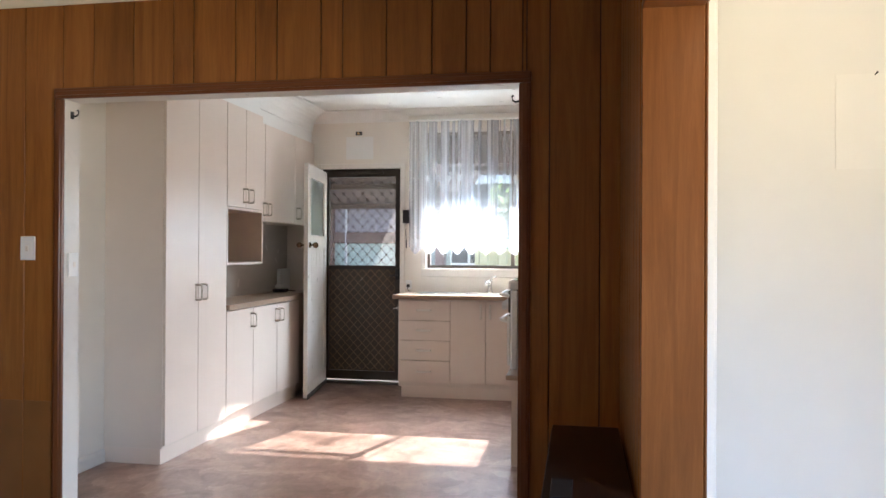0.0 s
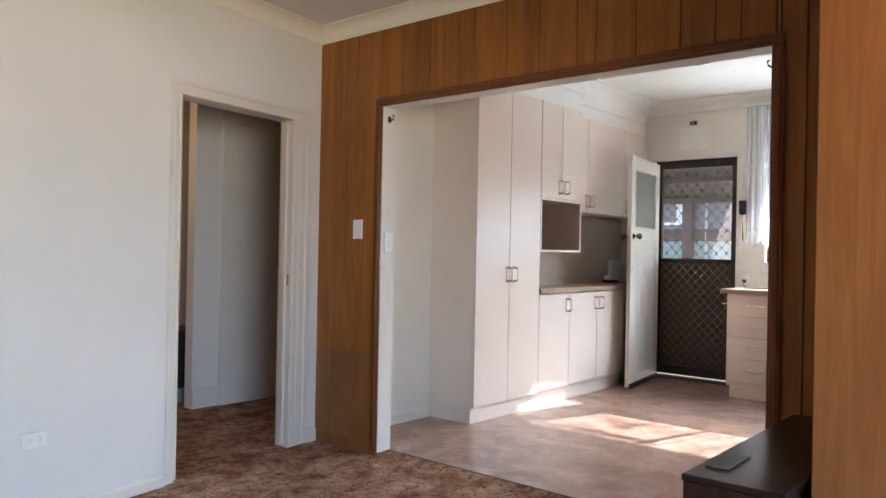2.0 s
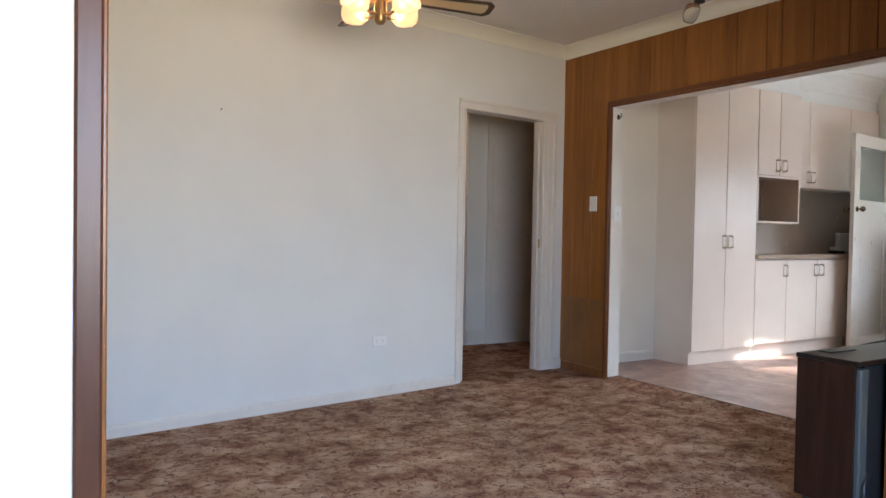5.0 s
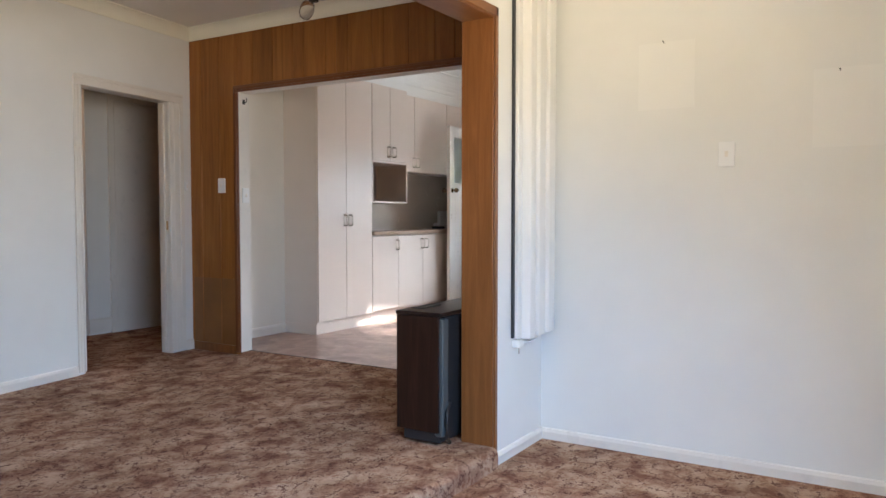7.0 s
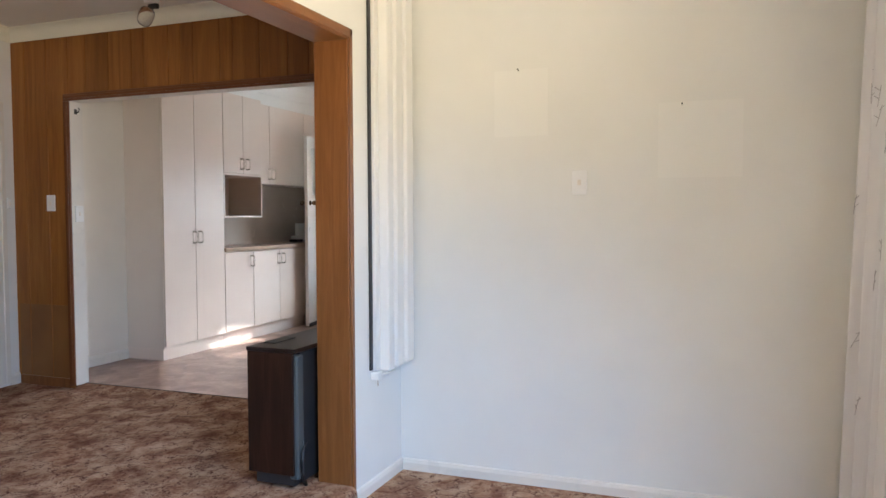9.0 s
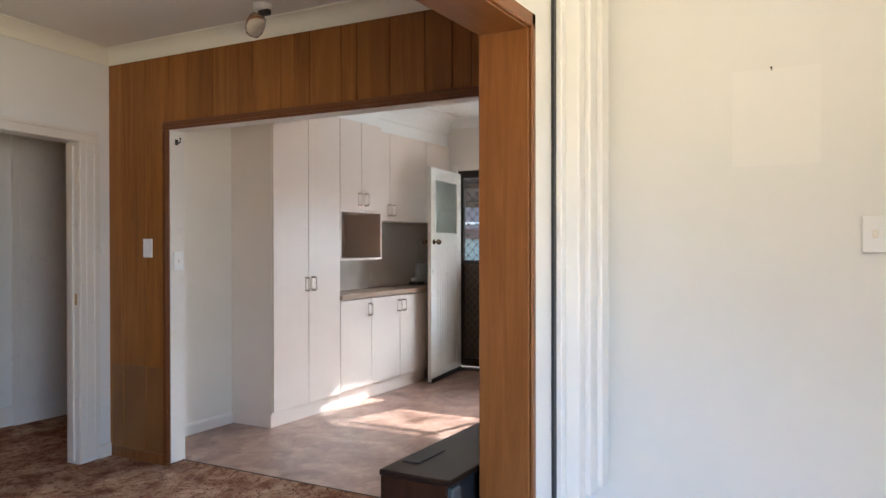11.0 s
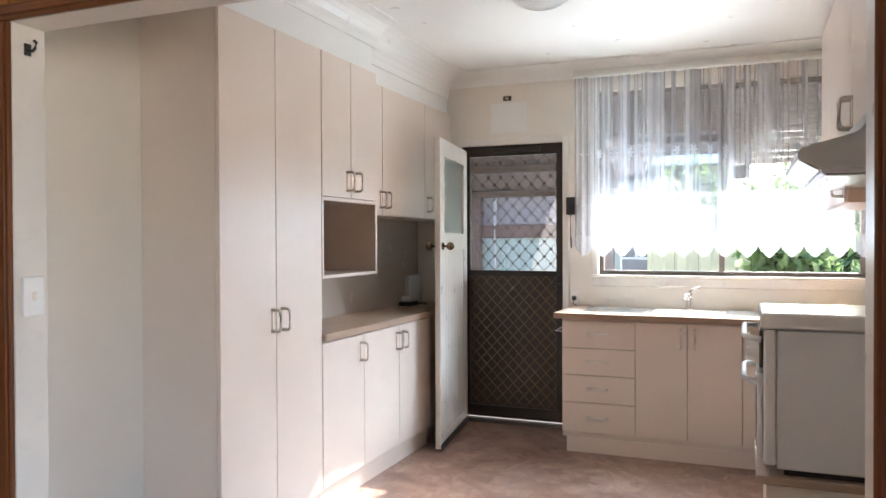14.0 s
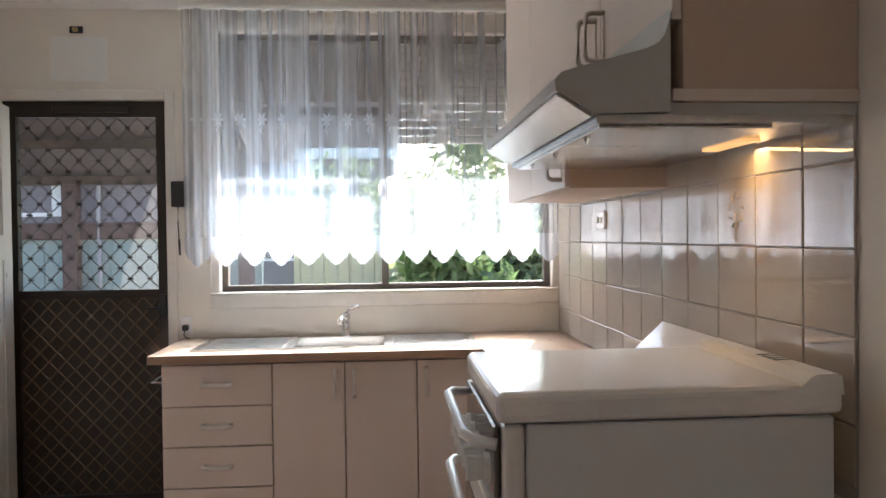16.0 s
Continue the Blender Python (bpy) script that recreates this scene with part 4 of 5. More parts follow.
for k in range(3):
    w_ = (H1 - H0 - 0.06) / 3
    part("filter", boxed(-0.135, 0.215, H0 + 0.03 + k * w_ + 0.004, H0 + 0.03 + (k + 1) * w_ - 0.004, 1.645, 1.652, bev=0.002), M["steel"], hood)
    part("filter_catch", tube(bmesh.new(), [(-0.118, H0 + 0.03 + (k + 0.5) * w_ - 0.02, 1.644), (-0.118, H0 + 0.03 + (k + 0.5) * w_, 1.636), (-0.118, H0 + 0.03 + (k + 0.5) * w_ + 0.02, 1.644)], 0.003, 6), M["chrome"], hood)
part("lamp_lens", boxed(0.255, 0.295, 4.88, 5.10, 1.646, 1.652), M["hoodlight"], hood, "lit amber lamp lens")
lamp("hood_lamp", "AREA", look((0.26, 5.0, 1.64), (0.3, 5.0, 0)), 0.2, (1.0, 0.6, 0.25), (0.06, 0.25))
over = thing("wall_cabinet", (0.18, 5.12, 1.69), "cream wall cabinet above the rangehood", "cabinet")
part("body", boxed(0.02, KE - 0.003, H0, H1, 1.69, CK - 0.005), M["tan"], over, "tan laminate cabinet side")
part("bottom_rail", boxed(-0.002, KE - 0.003, H0 - 0.006, H0 - 0.001, 1.692, 1.714), M["cab"], over)
part("body", boxed(-0.003, KE - 0.004, H0 + 0.003, H1 - 0.003, 1.6675, 1.689), M["hoodpaint"], hood)
cab_door_x(over, 0.0, H0, 5.12, 1.845, 2.66, (5.085, 1.93), -1, hlen=0.12)
cab_door_x(over, 0.0, 5.12, H1, 1.845, 2.66, (5.155, 1.93), -1, hlen=0.12)
far_cab = thing("wall_cabinet", (0.18, 6.3, 1.59), "cream wall cabinet beside the window", "cabinet")
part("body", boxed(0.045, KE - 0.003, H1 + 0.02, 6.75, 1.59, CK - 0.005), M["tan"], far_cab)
cab_door_x(far_cab, 0.026, H1 + 0.02, 6.18, 1.59, 2.66, (5.66, 1.68), -1, hlen=0.12)
cab_door_x(far_cab, 0.026, 6.18, 6.75, 1.59, 2.66, None, -1)

# ---- back door and screen door ----
fr = thing("back_door_frame", (DX0, KN, 0), "cream painted back door frame", "door frame")
part("jamb", boxed(DX0 - 0.05, DX0, KN - 0.014, KN, 0, DZ1 + 0.05, bev=0.004), M["trim"], fr)
part("jamb", boxed(DX1, DX1 + 0.05, KN - 0.014, KN, 0, DZ1 + 0.05, bev=0.004), M["trim"], fr)
part("head", boxed(DX0, DX1, KN - 0.014, KN, DZ1, DZ1 + 0.05, bev=0.004), M["trim"], fr)
part("sill", boxed(DX0, DX1, KN - 0.01, KN + 0.12, 0.0, 0.03, bev=0.004), M["alu"], fr)

screen = thing("security_screen_door", (-2.07, KN + 0.06, 0.03), "dark bronze security screen door with diamond grille", "screen door")
SY_ = KN + 0.05
part("frame", wall_x(bmesh.new(), DX0, DX1, SY_ - 0.022, SY_ + 0.022, 0.042, DZ1, [(DX0 + 0.062, DX1 - 0.055, 0.13, 1.145), (DX0 + 0.062, DX1 - 0.055, 1.185, 2.07)]), M["brownmetal"], screen)
part("closer", boxed(DX0 + 0.25, DX1 - 0.18, SY_ - 0.05, SY_ - 0.022, 2.09, 2.125, bev=0.006), M["brownmetal"], screen)
part("lock", boxed(DX1 - 0.05, DX1 - 0.01, SY_ - 0.05, SY_ - 0.022, 1.05, 1.16, bev=0.006), M["black"], screen)
part("lever", tube(bmesh.new(), [(DX1 - 0.03, SY_ - 0.05, 1.09), (DX1 - 0.03, SY_ - 0.07, 1.09), (DX1 - 0.10, SY_ - 0.072, 1.088)], 0.007), M["black"], screen, smooth=True)


def diamonds(bm, x0, x1, z0, z1, y, w, h, r, flat):
    """Expanded-metal grille: zigzag strands that meet at knuckles."""
    n = int(round((x1 - x0) / w))
    w = (x1 - x0) / n
    rows = 2 * int(round((z1 - z0) / h / 2))
    h = (z1 - z0) / rows
    for i in range(n + 1):
        for s in (-1, 1):
            if (i == 0 and s < 0) or (i == n and s > 0):
                continue
            pts = []
            for j in range(rows + 1):
                x = x0 + i * w + (s * w * 0.5 - s * 0.003 if j % 2 else s * 0.003)
                z = z0 + j * h
                pts += [(x, y, max(z0, z - flat * h)), (x, y, min(z1, z + flat * h))]
            tube(bm, pts, r, 5)
    return bm


def knuckles(bm, x0, x1, z0, z1, y, w, h):
    n = int(round((x1 - x0) / w))
    w = (x1 - x0) / n
    rows = 2 * int(round((z1 - z0) / h / 2))
    h = (z1 - z0) / rows
    for j in range(1, rows):
        for i in range(n + (0 if j % 2 else 1)):
            x = x0 + (i + (0.5 if j % 2 else 0)) * w
            box(bm, max(x0, x - 0.013), min(x1, x + 0.013), y - 0.006, y + 0.006, z0 + j * h - 0.005, z0 + j * h + 0.005)
    return bm


GX0, GX1 = DX0 + 0.062, DX1 - 0.055
part("upper_grille", diamonds(bmesh.new(), GX0, GX1, 1.185, 2.07, SY_, 0.096, 0.057, 0.0028, 0.14), M["infill"], screen)
part("upper_knuckles", knuckles(bmesh.new(), GX0, GX1, 1.185, 2.07, SY_, 0.096, 0.057), M["brownmetal"], screen)
part("insect_mesh", boxed(GX0 - 0.004, GX1 + 0.004, SY_ + 0.010, SY_ + 0.0115, 1.18, 2.075), M["mesh"], screen, "fine grey insect mesh")
part("lower_grille", diamonds(bmesh.new(), GX0, GX1, 0.13, 1.145, SY_ - 0.004, 0.082, 0.048, 0.0055, 0.06), M["grille"], screen)
part("lower_mesh", boxed(DX0 + 0.06, DX1 - 0.053, SY_ + 0.006, SY_ + 0.012, 0.125, 1.15), M["infill"], screen, "dark infill sheet behind the lower grille")

leaf = thing("back_door", (-2.445, KN - 0.02, 0.02), "cream painted back door standing open with an obscure glass pane", "door")
H = Matrix.Translation((-2.452, KN - 0.03, 0.02)) @ Matrix.Rotation(math.atan2(-0.86, 0.125), 4, "Z")


def leafpart(name, bm, mat, label="", smooth=False, parent=None):
    bm.transform(H)
    return part(name, bm, mat, parent or leaf, label, smooth)


DWID, DH = 0.87, 2.09
rails = wall_x(bmesh.new(), 0, DWID, 0.0, 0.036, 0, DH, [(0.12, DWID - 0.12, 1.45, DH - 0.12), (0.12, DWID - 0.12, 0.10, 1.33)])
leafpart("frame", rails, M["trim"])
n = 9
wb = (DWID - 0.24) / n
for k in range(n):
    leafpart("board", boxed(0.12 + k * wb + 0.001, 0.12 + (k + 1) * wb - 0.001, 0.006, 0.030, 0.10, 1.33, bev=0.003), M["trim"])
leafpart("pane", boxed(0.12, DWID - 0.12, 0.014, 0.020, 1.45, DH - 0.12), M["frost"], "blue-green obscure glass pane")
for s, yy in ((-1, 0.0), (1, 0.036)):
    plate = leafpart("rose", cyl(bmesh.new(), (DWID - 0.06, yy, 1.36), (DWID - 0.06, yy + s * 0.008, 1.36), 0.026, n=18), M["bronze"], "dark bronze rose")
    bm = cyl(bmesh.new(), (DWID - 0.06, yy, 1.36), (DWID - 0.06, yy + s * 0.045, 1.36), 0.009)
    bmesh.ops.create_uvsphere(bm, u_segments=14, v_segments=10, radius=0.027, matrix=Matrix.Translation((DWID - 0.06, yy + s * 0.055, 1.36)))
    leafpart("knob", bm, M["bronze"], "dark bronze knob", True)
leafpart("weather_strip", boxed(0, DWID, 0.0365, 0.046, -0.012, 0.03, bev=0.002), M["black"])

# ---- window and lace ----
win = tagged(new("window_1"), "bronze aluminium sliding kitchen window with a lowered shutter", "window", kind="structure")
win.matrix_basis = pose(WX0, KN, WZ0)
WM = -0.555
part("window_frame", wall_x(bmesh.new(), WX0, WX1, KN + 0.04, KN + 0.09, WZ0, WZ1, [(WX0 + 0.03, WM - 0.018, WZ0 + 0.03, WZ1 - 0.03), (WM + 0.018, WX1 - 0.03, WZ0 + 0.03, WZ1 - 0.03)]), M["alu"], win)
for a, b in ((WX0 + 0.03, WM - 0.018), (WM + 0.018, WX1 - 0.03)):
    pane = part("pane", boxed(a, b, KN + 0.063, KN + 0.067, WZ0 + 0.03, WZ1 - 0.03), M["glass"], win)
    pane.visible_shadow = False
part("insect_mesh", boxed(WX0 + 0.03, WM - 0.018, KN + 0.082, KN + 0.0835, WZ0 + 0.03, WZ1 - 0.03), M["darkmesh"], win, "fine dark insect mesh")
part("window_sill", boxed(WX0 - 0.05, WX1 + 0.045, KN - 0.03, KN + 0.04, WZ0 - 0.012, WZ0, bev=0.004), M["trim"], win)
part("apron", boxed(WX0 - 0.05, WX1 + 0.045, KN - 0.014, KN - 0.0005, WZ0 - 0.085, WZ0 - 0.013, bev=0.004), M["trim"], win)
part("architrave", boxed(WX0 - 0.05, WX0 - 0.001, KN - 0.014, KN - 0.0005, WZ0 + 0.001, WZ1 + 0.05, bev=0.004), M["trim"], win)
part("architrave", boxed(WX1 + 0.001, WX1 + 0.044, KN - 0.014, KN - 0.0005, WZ0 + 0.001, WZ1 + 0.05, bev=0.004), M["trim"], win)
part("head_architrave", boxed(WX0 - 0.001, WX1 + 0.001, KN - 0.014, KN - 0.0005, WZ1, WZ1 + 0.05, bev=0.004), M["trim"], win)

shutter = thing("roller_shutter", (-0.1, KN + 0.15, 1.93), "white slatted roller shutter half lowered outside the window", "shutter")
k = 0
z = 1.94
while z < 2.56:
    part("slat", boxed(WM + 0.02, WX1 + 0.04, KN + 0.13, KN + 0.146, z, z + 0.042, bev=0.006), M["shutter"], shutter)
    z += 0.044


def drape(bm, x0, x1, z0, z1, y, amp, waves, nx, nz, scallop=0.0, period=0.1, seed=3):
    """A hanging cloth in soft folds, with a scalloped lower edge where asked."""
    rng = random.Random(seed)
    ph = [rng.uniform(0, 6.28) for _ in range(6)]
    rows = []
    for j in range(nz + 1):
        v = j / nz
        row = []
        for i in range(nx + 1):
            u = i / nx
            x = x0 + u * (x1 - x0)
            a = amp * (0.55 + 0.45 * (1 - v))
            dy = a * (math.sin(waves * 6.283 * u + ph[0] + 0.4 * math.sin(3 * v + ph[1])) + 0.5 * math.sin(waves * 2.37 * 6.283 * u + ph[2]) + 0.6 * math.sin(waves * 0.31 * 6.283 * u + ph[3]))
            zb = z0
            if scallop:
                s = abs(((x - x0) / period) % 1 - 0.5) * 2
                zb = z0 + scallop * (s ** 1.4 + 0.09 * math.sin(s * 15.0) * s)
            row.append(bm.verts.new((x, y + dy, zb + v * (z1 - zb))))
        rows.append(row)
    for a, b in zip(rows, rows[1:]):
        for i in range(nx):
            bm.faces.new((a[i], a[i + 1], b[i + 1], b[i]))
    return bm


lace = thing("lace_curtain", (-0.6, KN - 0.06, 2.6), "sheer white lace curtain with a scalloped hem", "curtain")
part("cloth", drape(bmesh.new(), -1.565, 0.355, 1.45, 2.60, KN - 0.062, 0.014, 13, 560, 10), M["lace"], lace, smooth=True)
part("hem", drape(bmesh.new(), -1.565, 0.355, 1.30, 1.45, KN - 0.062, 0.014, 13, 560, 6, 0.07, 0.138), M["lacehem"], lace, "dense patterned lace hem", True)
for k in range(19):
    x, zc = (-1.49 + k * 0.108, 2.04) if k < 17 else (0.07 + (k - 17) * 0.14, 2.43)
    ring = [(0.021 + 0.009 * math.cos(6 * a_)) for a_ in [math.pi * q / 18 for q in range(36)]]
    petals = [(x + r_ * math.cos(math.pi * q / 18), zc + 1.25 * r_ * math.sin(math.pi * q / 18)) for q, r_ in enumerate(ring)]
    petals[27:28] = [(x - 0.004, zc - 0.034), (x - 0.012, zc - 0.055), (x + 0.002, zc - 0.076), (x - 0.004, zc - 0.055), (x + 0.004, zc - 0.036)]
    bm = prism(bmesh.new(), petals, "y", KN - 0.081, KN - 0.0795)
    part("motif", bm, M["motif"], lace)
part("heading", boxed(-1.575, 0.36, KN - 0.078, KN - 0.045, 2.595, 2.615, bev=0.004), M["white"], lace, "white curtain track")
fixed("pelmet_board", boxed(-1.58, KE - 0.003, KN - 0.035, KN - 0.001, 2.60, 2.66, bev=0.004), M["trim"], "cream painted curtain batten", "pelmet")

# ---- heater ----
heat = thing("oil_heater", (0.08, 2.55, 0), "dark walnut veneer slow combustion heater cabinet", "heater")
HX0, HX1, HN, HF = -0.022, 0.218, 2.005, 3.02
part("plinth", boxed(HX0 + 0.03, HX1 - 0.005, HN + 0.02, HF - 0.02, 0.0, 0.052), M["black"], heat)
part("side_panel", boxed(HX0, HX1, HN, HN + 0.018, 0.052, 0.612, bev=0.002), M["heater"], heat)
part("side_panel", boxed(HX0, HX1, HF - 0.018, HF, 0.052, 0.612, bev=0.002), M["heater"], heat)
part("front_panel", boxed(HX0 + 0.006, HX0 + 0.02, HN + 0.019, HF - 0.019, 0.06, 0.612, bev=0.002), M["heater"], heat)
part("top", boxed(HX0 - 0.004, 0.235, HN - 0.004, HF + 0.004, 0.613, 0.632, bev=0.003), M["heatertop"], heat)
part("back_casing", boxed(0.19, 0.236, HN + 0.014, HN + 0.07, 0.03, 0.60, bev=0.006), M["heaterfront"], heat, "blue-grey metal back casing")
part("back_void", boxed(0.15, 0.215, HN + 0.072, HF - 0.02, 0.053, 0.605), M["black"], heat)
part("control_lid", boxed(HX0 + 0.02, HX0 + 0.085, HN + 0.10, HN + 0.28, 0.6325, 0.637, bev=0.002), M["black"], heat, "black hinged control lid")
part("hose", tube(bmesh.new(), [(0.232, 2.09, FZ + 0.01), (0.243, 2.045, 0.03), (0.246, 2.035, 0.09), (0.243, 2.045, 0.15), (0.234, 2.09, 0.19)], 0.009, 8), M["black"], heat, "black looped hose", True)

# ---- tiled wall ----
tiles = tagged(mesh_ob("tiled_wall", boxed(KE - 0.0025, KE - 0.0005, 4.643, KN - 0.003, 0.90, 1.70), M["grout"]), "glossy cream square tiles above the stove", "tiled wall", kind="structure")
tile_mesh = {}


def tile(y0, y1, z0, z1):
    g = 0.0015
    key = (round(y1 - y0, 3), round(z1 - z0, 3))
    if key not in tile_mesh:
        bm = boxed(KE - 0.0085, KE - 0.0026, g, y1 - y0 - g, g, z1 - z0 - g, bev=0.0022)
        ob = part("tile", bm, M["tile"], tiles)
        tile_mesh[key] = ob.data
    else:
        ob = new("tile", tile_mesh[key])
        ob.parent = tiles
    ob.location = (0, y0, z0)
    ob.rotation_euler = (0, radians(random.uniform(-0.25, 0.25)), radians(random.uniform(-0.25, 0.25)))
    ob.location.x = KE * (1 - math.cos(ob.rotation_euler[2]))
    return ob


ty = [4.643] + [4.825 + 0.21 * k for k in range(11)] + [KN - 0.004]
tz = [0.935, 1.057, 1.2315, 1.406, 1.5805, 1.69]
for a, b in zip(ty, ty[1:]):
    for c, d in zip(tz, tz[1:]):
        tile(a, b, c, d)
motif = bmesh.new()
for k in range(9):
    a = 2 * math.pi * k / 9
    c = Vector((KE - 0.010, 5.139 + 0.030 * math.cos(a), 1.50 + 0.034 * math.sin(a)))
    tube(motif, [c, c + Vector((0, 0.016 * math.cos(a + 0.8), 0.02 * math.sin(a + 0.8)))], 0.0025, 6)
tube(motif, [(KE - 0.010, 5.139, 1.42), (KE - 0.010, 5.135, 1.45), (KE - 0.010, 5.142, 1.49)], 0.002, 6)
part("tile_motif", motif, M["grout"], tiles, "raised grey flower motif on a tile")

# ---- small fixtures ----
def switch_plate(name, m, w, h, label, gangs=1, category="light switch"):
    """A wall plate in its own plane: x across, z up, facing -y."""
    t = new(name)
    t.matrix_basis = m
    tagged(t, label, category)
    bm = boxed(-w / 2, w / 2, -0.011, 0, -h / 2, h / 2, bev=0.003, seg=2)
    p = mesh_ob("plate", bm, M["plate"])
    p.parent = t
    for g in range(gangs):
        x = (g - (gangs - 1) / 2) * w * 0.4
        r = mesh_ob("rocker", boxed(x - 0.008, x + 0.008, -0.016, -0.011, -0.013, 0.013, bev=0.002), M["pale_handle"])
        r.parent = t
    return t


switch_plate("light_switch", pose(-2.594, PW - 0.001, 1.335), 0.078, 0.118, "white light switch on the panelling")
switch_plate("light_switch", pose(OX0 + 0.001, 3.292, 1.255, 0, 0, 90), 0.072, 0.118, "white light switch on the opening's lining")
switch_plate("light_switch", pose(1.372, NY - 0.001, 1.386), 0.074, 0.118, "white light switch on the white wall")
sp = switch_plate("power_outlet", pose(LW - 0.155 * (1.415 - HY0) + 0.001, 1.415, 0.355, 0, 0, 98.8), 0.115, 0.068, "white double power outlet on the wall", 2, "power outlet")
switch_plate("light_switch", pose(LW - 0.155 * (3.17 - HY0) + 0.002, 3.172, 1.335, 0, 0, 98.8), 0.035, 0.075, "small white bell push beside the door frame")
switch_plate("power_outlet", pose(-1.575, KN - 0.001, 1.0), 0.06, 0.09, "white power outlet beside the sink bench", 1, "power outlet")
plug = thing("power_plug", (-1.575, KN - 0.012, 0.99), "black plug with a short cord in the outlet", "plug")
part("body", boxed(-1.59, -1.56, KN - 0.045, KN - 0.0125, 0.975, 1.005, bev=0.006, seg=2), M["black"], plug)
part("cord", tube(bmesh.new(), [(-1.575, KN - 0.04, 0.98), (-1.578, KN - 0.05, 0.955), (-1.565, KN - 0.05, 0.94), (-1.55, KN - 0.04, 0.9365)], 0.003), M["black"], plug, smooth=True)
switch_plate("power_outlet", pose(KE - 0.009, 6.35, 1.50, 0, 0, -90), 0.115, 0.075, "white power outlet on the tiles", 2, "power outlet")


def hook(name, p, side, label):
    t = thing(name, p, label, "hook")
    x, y, z = p
    part("plate", boxed(min(x, x + side * 0.004), max(x, x + side * 0.004), y - 0.012, y + 0.012, z - 0.018, z + 0.018, bev=0.001), M["black"], t)
    part("prong", tube(bmesh.new(), [(x, y, z), (x + side * 0.022, y, z - 0.006), (x + side * 0.034, y, z + 0.002), (x + side * 0.038, y, z + 0.018), (x + side * 0.030, y, z + 0.024)], 0.0045, 8), M["black"], t, smooth=True)


hook("curtain_hook", (OX0 + 0.0005, 3.285, 1.995), 1, "black tieback hook on the opening's lining")
hook("curtain_hook", (OX1 - 0.0005, 3.285, 2.0), -1, "black tieback hook on the opening's lining")

box_ = thing("key_box", (-1.585, KN - 0.02, 1.67), "small black box with a hanging cord", "intercom")
part("case", boxed(-1.632, -1.535, KN - 0.045, KN - 0.001, 1.605, 1.735, bev=0.006, seg=2), M["black"], box_)
part("cord", tube(bmesh.new(), [(-1.60, KN - 0.03, 1.605), (-1.602, KN - 0.03, 1.52), (-1.598, KN - 0.03, 1.44)], 0.003), M["black"], box_)
part("tassel", cyl(bmesh.new(), (-1.598, KN - 0.03, 1.44), (-1.595, KN - 0.03, 1.36), 0.006, 0.005), M["black"], box_)
sensor = thing("door_closer_bracket", (-2.09, KN - 0.02, 2.50), "small black bracket above the back door", "bracket")
part("plate", boxed(-2.125, -2.06, KN - 0.012, KN - 0.001, 2.485, 2.52, bev=0.003), M["black"], sensor)
part("clip", boxed(-2.105, -2.08, KN - 0.03, KN - 0.012, 2.49, 2.51, bev=0.003), M["brass"], sensor)
fixed("wall_patch_door", boxed(-2.225, -1.945, KN - 0.0022, KN - 0.0002, 2.245, 2.47), M["patch"], "paler unpainted patch above the back door", "wall patch")
fixed("wall_patch_north", boxed(0.945, 1.217, NY - 0.0022, NY - 0.0002, 1.62, 1.945), M["patch"], "paler patch where a picture hung", "wall patch")
fixed("wall_patch_corner", boxed(1.735, 2.1, NY - 0.0022, NY - 0.0002, 1.40, 1.745), M["patch"], "paler patch where a picture hung", "wall patch")
n_ = thing("picture_nail", (-2.513, 0.30, 1.777), "small dark nail in the dining room wall", "nail")
part("shaft", cyl(bmesh.new(), (-2.516, 0.30, 1.777), (-2.496, 0.303, 1.781), 0.0022), M["black"], n_)
part("head", cyl(bmesh.new(), (-2.496, 0.303, 1.781), (-2.494, 0.303, 1.781), 0.0036), M["black"], n_)
for x, z in ((1.069, 1.941), (1.84, 1.732)):
    n_ = thing("picture_nail", (x, NY - 0.01, z), "small dark nail still in the wall", "nail")
    part("shaft", cyl(bmesh.new(), (x, NY, z), (x, NY - 0.02, z + 0.004), 0.0022), M["black"], n_)
    part("head", cyl(bmesh.new(), (x, NY - 0.02, z + 0.004), (x, NY - 0.022, z + 0.004), 0.0036), M["black"], n_)
scuff = tagged(new("panelling_stain"), "olive discoloured varnish low on the panelling", "wall patch", kind="structure")
for a, b in zip([CX + 0.03, -2.835, -2.62], [-2.835, -2.62, OX0 - 0.055]):
    part("stain", boxed(a + 0.004, b - 0.004, PW - 0.0016, PW - 0.0004, 0.05, 0.585), M["scuff"], scuff)

# folded concertina screen on the stub wall
conc = thing("concertina_screen", (0.45, 2.55, 0.49), "white folded metal concertina screen on the wall", "screen")
part("track", boxed(JX1 + 0.002, JX1 + 0.03, 2.385, 2.43, 0.475, 2.60, bev=0.003), M["shutter"], conc)
part("gap_strip", boxed(JX1 + 0.001, JX1 + 0.012, 2.365, 2.384, 0.48, 2.60), M["black"], conc)
part("fold", boxed(JX1 + 0.002, JX1 + 0.076, 2.433, 2.50, 0.47, 2.60, bev=0.006, seg=2), M["shutter"], conc)
part("fold", boxed(JX1 + 0.002, JX1 + 0.092, 2.502, 2.585, 0.48, 2.60, bev=0.006, seg=2), M["shutter"], conc)
part("fold", boxed(JX1 + 0.002, JX1 + 0.108, 2.587, 2.668, 0.49, 2.60, bev=0.006, seg=2), M["shutter"], conc)
